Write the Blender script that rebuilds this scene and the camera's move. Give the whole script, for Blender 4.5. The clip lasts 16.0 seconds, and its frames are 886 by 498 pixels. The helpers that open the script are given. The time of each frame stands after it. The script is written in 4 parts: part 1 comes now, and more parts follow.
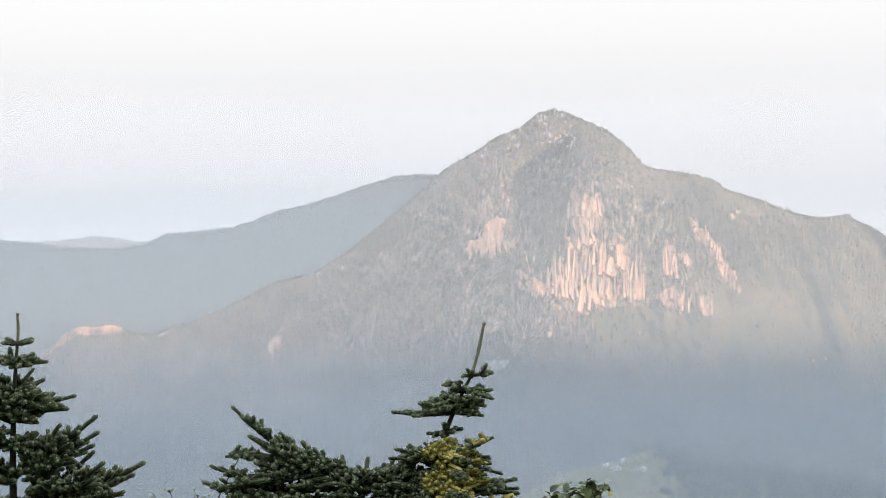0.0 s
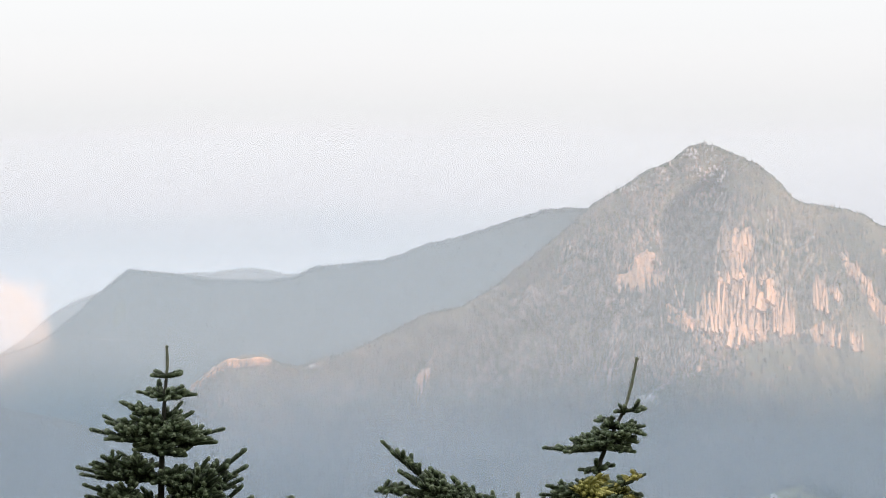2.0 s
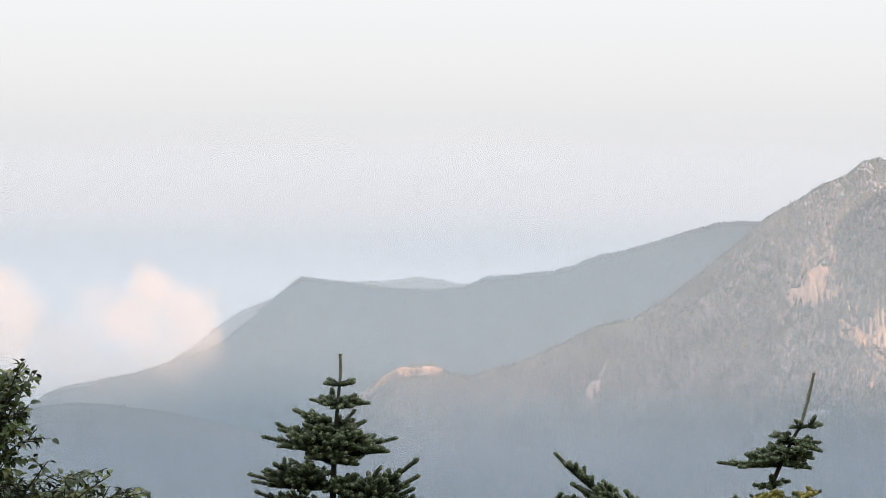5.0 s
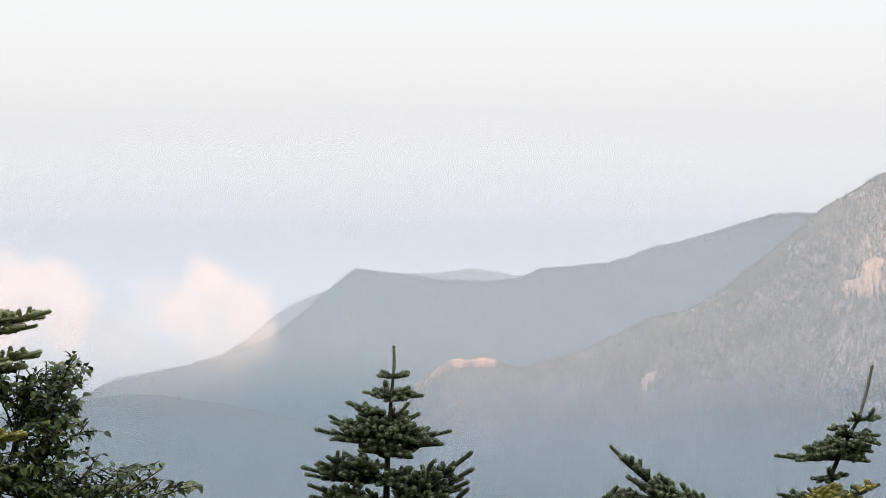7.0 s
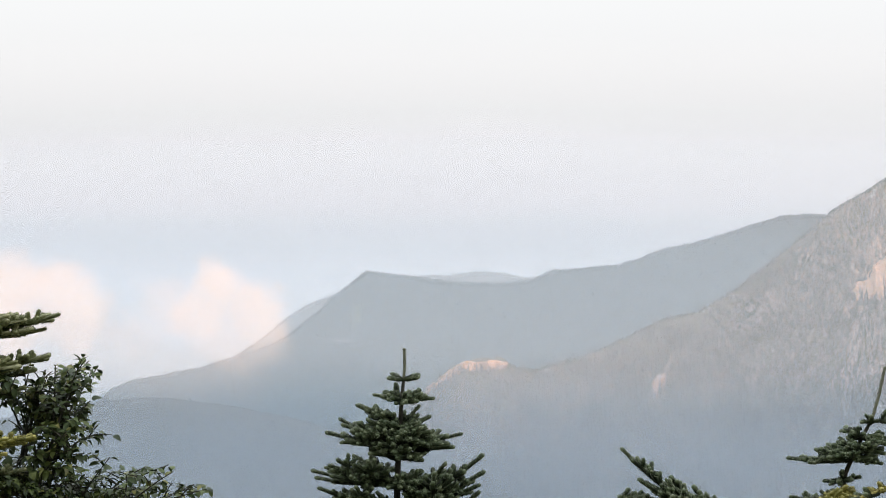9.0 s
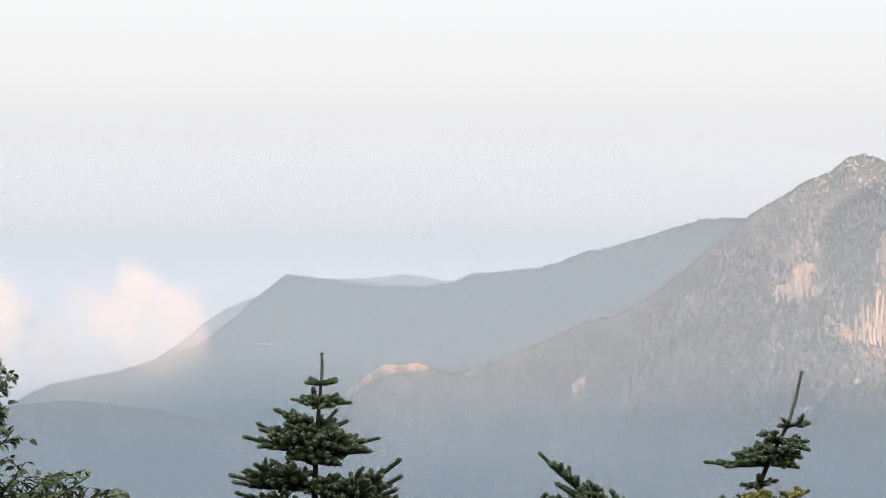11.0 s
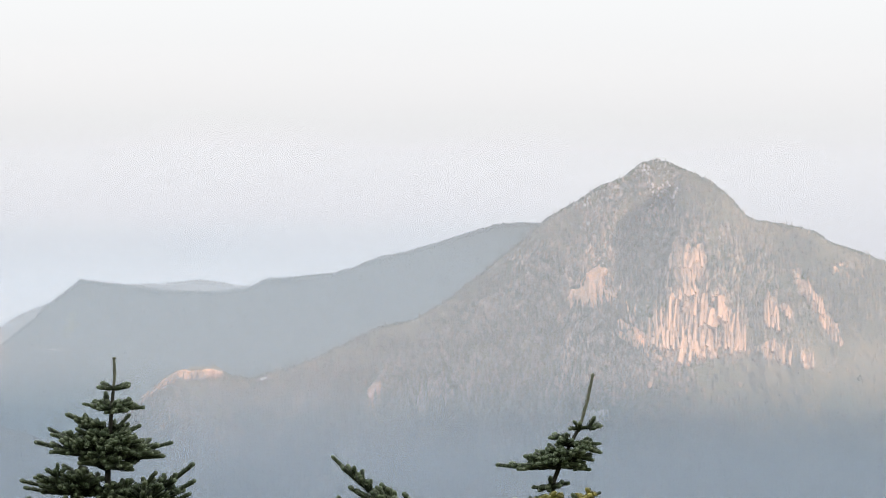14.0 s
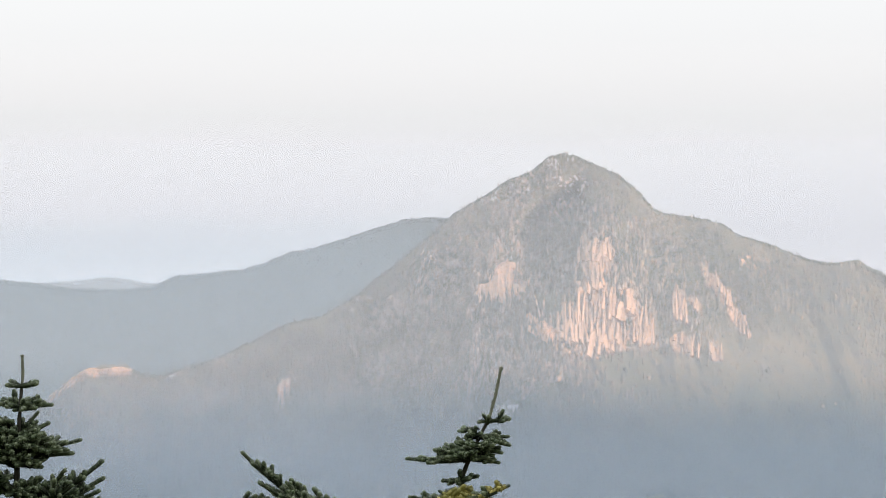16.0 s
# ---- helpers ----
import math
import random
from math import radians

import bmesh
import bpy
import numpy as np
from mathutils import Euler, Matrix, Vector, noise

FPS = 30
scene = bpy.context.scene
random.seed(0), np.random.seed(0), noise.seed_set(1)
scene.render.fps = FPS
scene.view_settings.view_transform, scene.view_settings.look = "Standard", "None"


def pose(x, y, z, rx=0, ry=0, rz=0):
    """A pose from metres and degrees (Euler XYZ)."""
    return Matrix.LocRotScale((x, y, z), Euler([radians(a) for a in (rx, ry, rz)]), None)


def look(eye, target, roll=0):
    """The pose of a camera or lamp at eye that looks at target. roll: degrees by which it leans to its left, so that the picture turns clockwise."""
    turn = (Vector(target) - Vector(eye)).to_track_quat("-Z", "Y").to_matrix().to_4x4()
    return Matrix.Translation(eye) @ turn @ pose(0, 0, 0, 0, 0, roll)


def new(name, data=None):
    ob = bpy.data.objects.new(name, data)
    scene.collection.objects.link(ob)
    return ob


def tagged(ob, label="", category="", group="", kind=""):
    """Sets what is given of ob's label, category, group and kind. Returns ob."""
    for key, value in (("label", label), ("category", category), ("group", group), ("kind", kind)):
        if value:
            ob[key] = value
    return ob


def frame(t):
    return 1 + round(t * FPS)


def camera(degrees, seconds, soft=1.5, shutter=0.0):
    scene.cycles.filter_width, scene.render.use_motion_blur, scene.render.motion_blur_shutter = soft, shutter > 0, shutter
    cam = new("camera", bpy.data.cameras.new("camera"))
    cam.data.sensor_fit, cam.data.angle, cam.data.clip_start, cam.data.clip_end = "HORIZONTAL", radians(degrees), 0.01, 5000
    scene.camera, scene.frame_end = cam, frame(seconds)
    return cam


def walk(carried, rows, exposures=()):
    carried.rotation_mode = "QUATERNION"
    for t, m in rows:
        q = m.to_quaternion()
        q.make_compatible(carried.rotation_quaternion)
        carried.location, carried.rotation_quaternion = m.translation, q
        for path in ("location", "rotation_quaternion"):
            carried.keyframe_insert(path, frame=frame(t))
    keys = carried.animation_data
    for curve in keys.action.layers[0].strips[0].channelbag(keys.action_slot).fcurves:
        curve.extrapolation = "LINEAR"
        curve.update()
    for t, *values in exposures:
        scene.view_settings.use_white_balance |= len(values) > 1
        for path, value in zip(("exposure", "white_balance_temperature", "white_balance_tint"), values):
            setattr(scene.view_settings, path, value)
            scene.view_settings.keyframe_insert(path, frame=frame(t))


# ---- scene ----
# A slow pan from a mountain viewpoint, past fir tops, over a hazy valley to a rocky peak.
cam = camera(15.906, 16.0, soft=0.85)
ROWS = [
    (0.0, 0.023, -0.202, 0.003, 0.000, -1.000, -0.615),
    (0.5, 0.021, -0.173, 0.004, 0.420, -0.903, -0.539),
    (1.0, 0.019, -0.136, 0.004, 1.059, -0.718, -0.509),
    (1.5, 0.016, -0.108, 0.003, 1.869, -0.520, -0.470),
    (2.0, 0.012, -0.086, 0.002, 2.691, -0.377, -0.378),
    (2.5, 0.010, -0.064, 0.002, 3.475, -0.277, -0.327),
    (3.0, 0.006, -0.046, 0.002, 4.099, -0.215, -0.206),
    (3.5, 0.002, -0.027, 0.003, 4.619, -0.181, -0.011),
    (4.0, -0.001, -0.025, 0.002, 5.059, -0.145, 0.118),
    (4.5, -0.003, -0.032, 0.001, 5.445, -0.149, 0.269),
    (7.0, -0.013, 0.063, -0.001, 6.777, -0.339, 0.308),
    (7.5, -0.018, 0.075, -0.002, 6.913, -0.320, 0.280),
    (8.0, -0.019, 0.100, -0.003, 7.030, -0.309, 0.201),
    (10.5, -0.012, 0.112, -0.000, 6.145, -0.251, 0.190),
    (11.0, -0.010, 0.117, 0.000, 5.529, -0.231, 0.244),
    (11.5, -0.010, 0.110, 0.000, 4.912, -0.199, 0.295),
    (12.0, -0.009, 0.108, -0.001, 4.296, -0.177, 0.359),
    (12.5, -0.007, 0.114, -0.000, 3.676, -0.150, 0.362),
    (13.0, -0.006, 0.099, -0.002, 3.059, -0.128, 0.281),
    (13.5, -0.004, 0.094, -0.002, 2.440, -0.125, 0.294),
    (14.0, -0.001, 0.098, -0.002, 1.830, -0.131, 0.182),
    (14.5, -0.001, 0.083, -0.003, 1.272, -0.134, 0.107),
    (15.0, 0.001, 0.081, -0.004, 0.837, -0.158, -0.023),
    (15.5, 0.002, 0.080, -0.004, 0.479, -0.185, -0.121),
    (16.0, 0.002, 0.075, -0.005, 0.176, -0.217, -0.290),
]
walk(cam, [(t, pose(x, y, z, 0, 0, yaw) @ pose(0, 0, 0, 90 + pitch, 0, 0) @ pose(0, 0, 0, 0, 0, roll))
           for t, x, y, z, yaw, pitch, roll in ROWS], [(0.0, 0.97), (2.0, 0.90), (3.2, 0.88), (4.5, 0.80), (7.0, 0.86), (8.0, 0.87), (11.5, 0.86), (16.0, 0.86)])

# ---- light: low warm sun from behind, thin bright overcast ----
SUN_SIDE, SUN_UP = 50.0, 5.0
sun = new("sun", bpy.data.lights.new("sun", "SUN"))
sun.data.energy, sun.data.angle, sun.data.color = 5.0, radians(0.6), (1.0, 0.70, 0.54)
sun_way = Vector((math.sin(radians(SUN_SIDE)) * math.cos(radians(SUN_UP)),
                  -math.cos(radians(SUN_SIDE)) * math.cos(radians(SUN_UP)), math.sin(radians(SUN_UP))))
sun.matrix_world = look(sun_way * 500, (0, 0, 0))

world = bpy.data.worlds.new("world")
scene.world = world
world.use_nodes = True
wt = world.node_tree
wt.nodes.clear()


def wnode(kind, **values):
    n = wt.nodes.new(kind)
    for key, value in values.items():
        n.inputs[key].default_value = value
    return n


sky = wt.nodes.new("ShaderNodeTexSky")
sky.sky_type, sky.sun_disc = "NISHITA", False
sky.sun_elevation, sky.sun_rotation = radians(SUN_UP), radians(180 - SUN_SIDE)
sky.dust_density, sky.air_density = 3.0, 1.0
coords = wt.nodes.new("ShaderNodeTexCoord")
split = wt.nodes.new("ShaderNodeSeparateXYZ")
wt.links.new(coords.outputs["Generated"], split.inputs[0])
wramp = wt.nodes.new("ShaderNodeValToRGB")
wt.links.new(split.outputs["Z"], wramp.inputs[0])
wramp.color_ramp.elements[0].position, wramp.color_ramp.elements[0].color = 0.0, (0.70, 0.714, 0.775, 1)
wramp.color_ramp.elements[1].position, wramp.color_ramp.elements[1].color = 1.0, (1.67, 1.72, 1.80, 1)
for at, colour in ((0.035, (0.90, 0.896, 0.918, 1)), (0.08, (0.987, 1.0, 1.025, 1)), (0.35, (1.33, 1.37, 1.42, 1))):
    wramp.color_ramp.elements.new(at).color = colour
wmix = wt.nodes.new("ShaderNodeMixRGB")
wmix.inputs[0].default_value = 0.85
skyscale = wt.nodes.new("ShaderNodeMixRGB")
skyscale.blend_type = "MULTIPLY"
skyscale.inputs[0].default_value = 1.0
skyscale.inputs[2].default_value = (0.12, 0.12, 0.12, 1)
wt.links.new(sky.outputs[0], skyscale.inputs[1])
wt.links.new(skyscale.outputs[0], wmix.inputs[1])
wt.links.new(wramp.outputs[0], wmix.inputs[2])
wback = wnode("ShaderNodeBackground", Strength=0.6)
wt.links.new(wmix.outputs[0], wback.inputs[0])
wout = wt.nodes.new("ShaderNodeOutputWorld")
wt.links.new(wback.outputs[0], wout.inputs[0])


# ---- materials ----
class Nodes:
    """A small builder of node materials."""

    def __init__(self, name):
        self.mat = bpy.data.materials.new(name)
        self.mat.use_nodes = True
        self.tree = self.mat.node_tree
        self.tree.nodes.clear()
        self.out = self.tree.nodes.new("ShaderNodeOutputMaterial")

    def add(self, kind, links=(), **values):
        n = self.tree.nodes.new(kind)
        for key, value in values.items():
            n.inputs[key.replace("_", " ")].default_value = value
        for slot, source in links:
            self.tree.links.new(source, n.inputs[slot])
        return n

    def coord(self, which="Object", scale=(1, 1, 1)):
        c = self.add("ShaderNodeTexCoord")
        m = self.add("ShaderNodeMapping", [("Vector", c.outputs[which])])
        m.inputs["Scale"].default_value = scale
        return m.outputs[0]

    def noise(self, vector, scale, detail=4.0, rough=0.6):
        n = self.add("ShaderNodeTexNoise", [("Vector", vector)], Scale=scale, Detail=detail, Roughness=rough)
        return n.outputs["Fac"]

    def ramp(self, fac, *stops):
        n = self.add("ShaderNodeValToRGB", [("Fac", fac)])
        els = n.color_ramp.elements
        els.remove(els[1])
        for k, (at, colour) in enumerate(stops):
            el = els[0] if k == 0 else els.new(at)
            el.position, el.color = at, (*colour, 1)
        return n.outputs[0]

    def mix(self, fac, a, b, blend="MIX"):
        n = self.add("ShaderNodeMixRGB")
        n.blend_type = blend
        for slot, value in zip((0, 1, 2), (fac, a, b)):
            if hasattr(value, "is_linked"):
                self.tree.links.new(value, n.inputs[slot])
            elif isinstance(value, tuple):
                n.inputs[slot].default_value = (*value, 1)
            else:
                n.inputs[slot].default_value = value
        return n.outputs[0]

    def math(self, op, a, b=0.0):
        n = self.add("ShaderNodeMath")
        n.operation = op
        for slot, value in zip((0, 1), (a, b)):
            if hasattr(value, "is_linked"):
                self.tree.links.new(value, n.inputs[slot])
            else:
                n.inputs[slot].default_value = value
        return n.outputs[0]

    def surface(self, colour, rough=0.9, bump=None, strength=0.3, distance=1.0, spec=0.2):
        b = self.add("ShaderNodeBsdfPrincipled", Roughness=rough)
        b.inputs["Specular IOR Level"].default_value = spec
        if hasattr(colour, "is_linked"):
            self.tree.links.new(colour, b.inputs["Base Color"])
        else:
            b.inputs["Base Color"].default_value = (*colour, 1)
        if bump is not None:
            n = self.add("ShaderNodeBump", [("Height", bump)], Strength=strength, Distance=distance)
            self.tree.links.new(n.outputs[0], b.inputs["Normal"])
        self.tree.links.new(b.outputs[0], self.out.inputs[0])
        return self.mat


def make_slope(name="mountain_undergrowth", dry_share=1.0, tone=1.0):
    n = Nodes(name)
    v = n.coord()
    big, fine = n.noise(v, 0.012, 5), n.noise(v, 0.25, 6, 0.7)
    green = n.ramp(fine, (0.3, (0.030, 0.040, 0.028)), (0.55, (0.070, 0.078, 0.060)), (0.75, (0.130, 0.126, 0.108)))
    dry = n.ramp(fine, (0.3, (0.068, 0.066, 0.046)), (0.7, (0.158, 0.140, 0.104)))
    c = n.mix(n.ramp(big, (0.42, (0, 0, 0)), (0.62, (dry_share,) * 3)), green, dry)
    # A tone other than 1 also puts the blue of haze into the colour.
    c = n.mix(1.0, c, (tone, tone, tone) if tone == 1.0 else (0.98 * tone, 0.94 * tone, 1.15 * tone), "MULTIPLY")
    return n.surface(c, 0.95, fine, 0.8, 3.0, 0.1)


def make_forest(name, *stops, pines=None):
    """pines: across which x the woods turn from bare broadleaf to green pine."""
    n = Nodes(name)
    g = n.add("ShaderNodeNewGeometry")
    c = n.ramp(g.outputs["Random Per Island"], *stops)
    v = n.coord()
    c = n.mix(0.5, c, n.ramp(n.noise(v, 0.4, 3), (0.3, (0.5, 0.5, 0.5)), (0.7, (1.35, 1.35, 1.35))), "MULTIPLY")
    c = n.mix(0.8, c, n.ramp(n.noise(v, 0.014, 4), (0.36, (0.5, 0.55, 0.52)), (0.5, (0.95, 0.97, 0.95)), (0.64, (1.45, 1.36, 1.28))), "MULTIPLY")
    if pines:
        s = n.add("ShaderNodeSeparateXYZ", [(0, v)])
        x = n.math("ADD", s.outputs[0], n.math("MULTIPLY", n.math("SUBTRACT", n.noise(v, 0.02, 4), 0.5), 260.0))
        share = n.math("DIVIDE", n.math("SUBTRACT", x, pines[0]), pines[1] - pines[0])
        c = n.mix(n.ramp(share, (0.0, (0, 0, 0)), (1.0, (1, 1, 1))), c, n.mix(1.0, c, (0.96, 1.03, 0.90), "MULTIPLY"))
    return n.surface(c, 0.9, n.noise(v, 1.5, 3), 0.6, 0.5, 0.15)


def make_rock(name, pale, dark):
    n = Nodes(name)
    streak = n.noise(n.coord("Object", (1, 1, 0.16)), 0.35, 6, 0.65)
    v = n.coord()
    grain = n.noise(v, 0.8, 8, 0.7)
    info = n.add("ShaderNodeObjectInfo")
    c = n.mix(n.ramp(streak, (0.40, (0, 0, 0)), (0.60, (1, 1, 1))), dark, pale)
    c = n.mix(0.5, c, n.ramp(grain, (0.3, (0.55, 0.55, 0.55)), (0.7, (1.3, 1.25, 1.2))), "MULTIPLY")
    c = n.mix(0.6, c, n.ramp(info.outputs["Random"], (0, (0.45, 0.48, 0.52)), (1, (1.15, 1.06, 0.98))), "MULTIPLY")
    c = n.mix(n.ramp(n.noise(v, 0.055, 4), (0.42, (0, 0, 0)), (0.6, (0.4, 0.4, 0.4))), c, (0.22, 0.205, 0.19))
    c = n.mix(n.ramp(n.noise(v, 0.12, 3), (0.6, (0, 0, 0)), (0.72, (0.6, 0.6, 0.6))), c, (0.10, 0.10, 0.06))
    return n.surface(c, 0.88, streak, 0.9, 2.0)


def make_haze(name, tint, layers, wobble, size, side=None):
    """A flat sheet standing in for hanging mist, its haze blue put into tint: what does not pass through it is
    scattered softly. layers: height and share that it stops.
    """
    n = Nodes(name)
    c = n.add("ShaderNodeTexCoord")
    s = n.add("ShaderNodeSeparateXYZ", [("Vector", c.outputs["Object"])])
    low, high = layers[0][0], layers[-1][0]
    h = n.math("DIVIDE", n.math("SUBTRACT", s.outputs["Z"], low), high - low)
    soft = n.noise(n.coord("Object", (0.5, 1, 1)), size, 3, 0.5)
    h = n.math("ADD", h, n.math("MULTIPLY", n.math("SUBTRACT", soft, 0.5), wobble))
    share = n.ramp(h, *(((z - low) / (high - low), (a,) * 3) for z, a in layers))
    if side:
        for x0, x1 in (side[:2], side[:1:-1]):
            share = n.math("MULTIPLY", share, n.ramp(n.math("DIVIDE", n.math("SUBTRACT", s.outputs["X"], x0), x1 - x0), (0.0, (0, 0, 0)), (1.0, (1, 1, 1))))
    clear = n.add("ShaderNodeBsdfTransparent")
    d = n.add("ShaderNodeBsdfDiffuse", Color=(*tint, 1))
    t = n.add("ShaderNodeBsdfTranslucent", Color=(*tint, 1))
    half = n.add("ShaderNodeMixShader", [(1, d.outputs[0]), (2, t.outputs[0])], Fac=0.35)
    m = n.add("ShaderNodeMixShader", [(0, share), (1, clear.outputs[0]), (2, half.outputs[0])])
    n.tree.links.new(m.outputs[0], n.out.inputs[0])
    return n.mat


def make_cloud(name, puffs, seed, thick=1.0, low_edge=-146.0):
    """Billows with soft ragged rims: puffs as (x, z, half width, half height, share)."""
    n = Nodes(name)
    c = n.add("ShaderNodeTexCoord")
    w1 = n.add("ShaderNodeTexNoise", [("Vector", c.outputs["Object"])], Scale=0.024, Detail=6.0, Roughness=0.66)
    w1.noise_dimensions = "4D"
    w1.inputs["W"].default_value = seed
    off = n.add("ShaderNodeVectorMath", [(0, w1.outputs["Color"])])
    off.operation = "SUBTRACT"
    off.inputs[1].default_value = (0.5, 0.5, 0.5)
    grow = n.add("ShaderNodeVectorMath", [(0, off.outputs[0])])
    grow.operation = "SCALE"
    grow.inputs["Scale"].default_value = 85.0
    moved = n.add("ShaderNodeVectorMath", [(0, c.outputs["Object"]), (1, grow.outputs[0])])
    moved.operation = "ADD"
    s = n.add("ShaderNodeSeparateXYZ", [("Vector", moved.outputs[0])])
    total = None
    for x, z, rx, rz, share in puffs:
        dx = n.math("DIVIDE", n.math("SUBTRACT", s.outputs["X"], x), rx)
        dz = n.math("DIVIDE", n.math("SUBTRACT", s.outputs["Z"], z), rz)
        far = n.math("SQRT", n.math("ADD", n.math("MULTIPLY", dx, dx), n.math("MULTIPLY", dz, dz)))
        puff = n.ramp(far, (0.3, (share,) * 3), (1.2, (0, 0, 0)))
        n.tree.nodes[-1].color_ramp.interpolation = "EASE"
        total = puff if total is None else n.math("MAXIMUM", total, puff)
    fine = n.noise(c.outputs["Object"], 0.03, 5, 0.6)
    total = n.math("MULTIPLY", total, n.ramp(fine, (0.25, (0.6,) * 3), (0.65, (1, 1, 1))))
    low = n.math("DIVIDE", n.math("SUBTRACT", s.outputs["Z"], low_edge), 70)
    total = n.math("MULTIPLY", total, n.ramp(low, (0.0, (0, 0, 0)), (1.0, (1, 1, 1))))
    clear = n.add("ShaderNodeBsdfTransparent")
    total = n.math("MULTIPLY", total, thick)
    d = n.add("ShaderNodeBsdfDiffuse", Color=(0.79, 0.65, 0.55, 1))
    m = n.add("ShaderNodeMixShader", [(0, total), (1, clear.outputs[0]), (2, d.outputs[0])])
    n.tree.links.new(m.outputs[0], n.out.inputs[0])
    return n.mat


def make_needles(name, *stops):
    n = Nodes(name)
    g = n.add("ShaderNodeNewGeometry")
    info = n.add("ShaderNodeObjectInfo")
    c = n.ramp(g.outputs["Random Per Island"], *stops)
    c = n.mix(0.7, c, n.ramp(info.outputs["Random"], (0, (0.75, 0.8, 0.72)), (1, (1.25, 1.2, 1.2))), "MULTIPLY")
    v = n.coord()
    c = n.mix(0.5, c, n.ramp(n.noise(v, 18, 3), (0.3, (0.6, 0.6, 0.6)), (0.7, (1.35, 1.35, 1.35))), "MULTIPLY")
    return n.surface(c, 0.5, None, spec=0.4)


def make_plain(name, a, b, scale, rough=0.9, bump=0.4, distance=0.01, spec=0.2):
    n = Nodes(name)
    v = n.coord()
    f = n.noise(v, scale, 6, 0.65)
    c = n.ramp(f, (0.3, a), (0.7, b))
    c = n.mix(0.4, c, n.ramp(n.noise(v, scale * 0.15, 2), (0.3, (0.7,) * 3), (0.7, (1.25,) * 3)), "MULTIPLY")
    return n.surface(c, rough, f, bump, distance, spec)


SLOPE = make_slope()
# Undergrowth for far hills and their trees, haze blue painted in.
HAZE_TINTED_SLOPE = make_slope("haze_tinted_undergrowth", 0.0, 0.95)
FOREST = make_forest("mixed_forest", (0.0, (0.032, 0.045, 0.042)), (0.35, (0.074, 0.078, 0.069)), (0.6, (0.135, 0.116, 0.104)),
                     (0.88, (0.183, 0.150, 0.135)), (1.0, (0.25, 0.202, 0.180)), pines=(120, 250))
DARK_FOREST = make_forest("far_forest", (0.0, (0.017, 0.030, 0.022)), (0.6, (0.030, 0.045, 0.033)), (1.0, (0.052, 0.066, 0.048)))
ROCK = make_rock("warm_granite", (0.44, 0.295, 0.205), (0.15, 0.117, 0.098))
RED_EARTH = make_rock("reddish_earth", (0.62, 0.385, 0.26), (0.36, 0.24, 0.18))
PALE_ROCK = make_rock("pale_granite", (0.50, 0.51, 0.52), (0.30, 0.30, 0.30))
MEADOW = make_plain("hill_meadow", (0.10, 0.12, 0.055), (0.20, 0.19, 0.10), 0.08, bump=0.3, distance=1.0)
NEAR_GRASS = make_plain("rough_hillside", (0.035, 0.05, 0.02), (0.12, 0.11, 0.055), 1.2, bump=0.6, distance=0.2)
ROAD = make_plain("pale_gravel", (0.30, 0.28, 0.26), (0.42, 0.40, 0.37), 0.3)
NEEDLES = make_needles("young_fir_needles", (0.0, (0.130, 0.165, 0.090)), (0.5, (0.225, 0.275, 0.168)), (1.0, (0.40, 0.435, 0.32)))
# Older needles, darkened further so shade between shoots is in the colour.
SHADED_OLD_NEEDLES = make_needles("shaded_old_fir_needles", (0.0, (0.010, 0.018, 0.007)), (0.6, (0.022, 0.034, 0.013)), (1.0, (0.042, 0.058, 0.024)))
# Low sun on some branches is put into this yellow needle colour.
GOLD_NEEDLES = make_needles("gold_sun_tint_needles", (0.0, (0.10, 0.10, 0.025)), (0.5, (0.25, 0.23, 0.06)), (1.0, (0.48, 0.43, 0.14)))
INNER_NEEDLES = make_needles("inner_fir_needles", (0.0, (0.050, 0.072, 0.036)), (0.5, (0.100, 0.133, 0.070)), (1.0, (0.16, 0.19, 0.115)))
# Olive needles with the warmth of sunlight put into their colour.
OLIVE_NEEDLES = make_needles("olive_sun_tint_needles", (0.0, (0.14, 0.155, 0.07)), (0.5, (0.26, 0.275, 0.14)), (1.0, (0.42, 0.42, 0.26)))
BARK = make_plain("grey_brown_bark", (0.030, 0.029, 0.022), (0.088, 0.084, 0.066), 40, bump=0.8, distance=0.004)
YOUNG_BARK = make_plain("young_shoot_bark", (0.12, 0.128, 0.09), (0.24, 0.245, 0.18), 60, bump=0.5, distance=0.002)
LEAF = make_needles("broad_leaf", (0.0, (0.024, 0.042, 0.013)), (0.5, (0.062, 0.092, 0.026)), (0.85, (0.13, 0.16, 0.045)), (1.0, (0.23, 0.22, 0.07)))
SNAG = make_plain("bleached_wood", (0.40, 0.38, 0.34), (0.62, 0.59, 0.54), 0.6)
WALL = make_plain("white_render", (0.62, 0.61, 0.58), (0.82, 0.81, 0.78), 0.8, bump=0.1)
ROOF = make_plain("pale_sheet_roof", (0.42, 0.42, 0.43), (0.66, 0.66, 0.67), 0.8, bump=0.1)
GLASS = make_plain("dark_window", (0.02, 0.022, 0.026), (0.04, 0.044, 0.05), 2.0, rough=0.15, bump=0.0, spec=0.5)
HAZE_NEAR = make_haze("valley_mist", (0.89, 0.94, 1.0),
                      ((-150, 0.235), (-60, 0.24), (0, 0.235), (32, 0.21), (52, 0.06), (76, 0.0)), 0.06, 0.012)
# These three lower mists darken step by step: valley shade in their tint.
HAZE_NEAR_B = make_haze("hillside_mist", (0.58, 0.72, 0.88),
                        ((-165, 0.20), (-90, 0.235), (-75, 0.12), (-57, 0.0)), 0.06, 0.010)
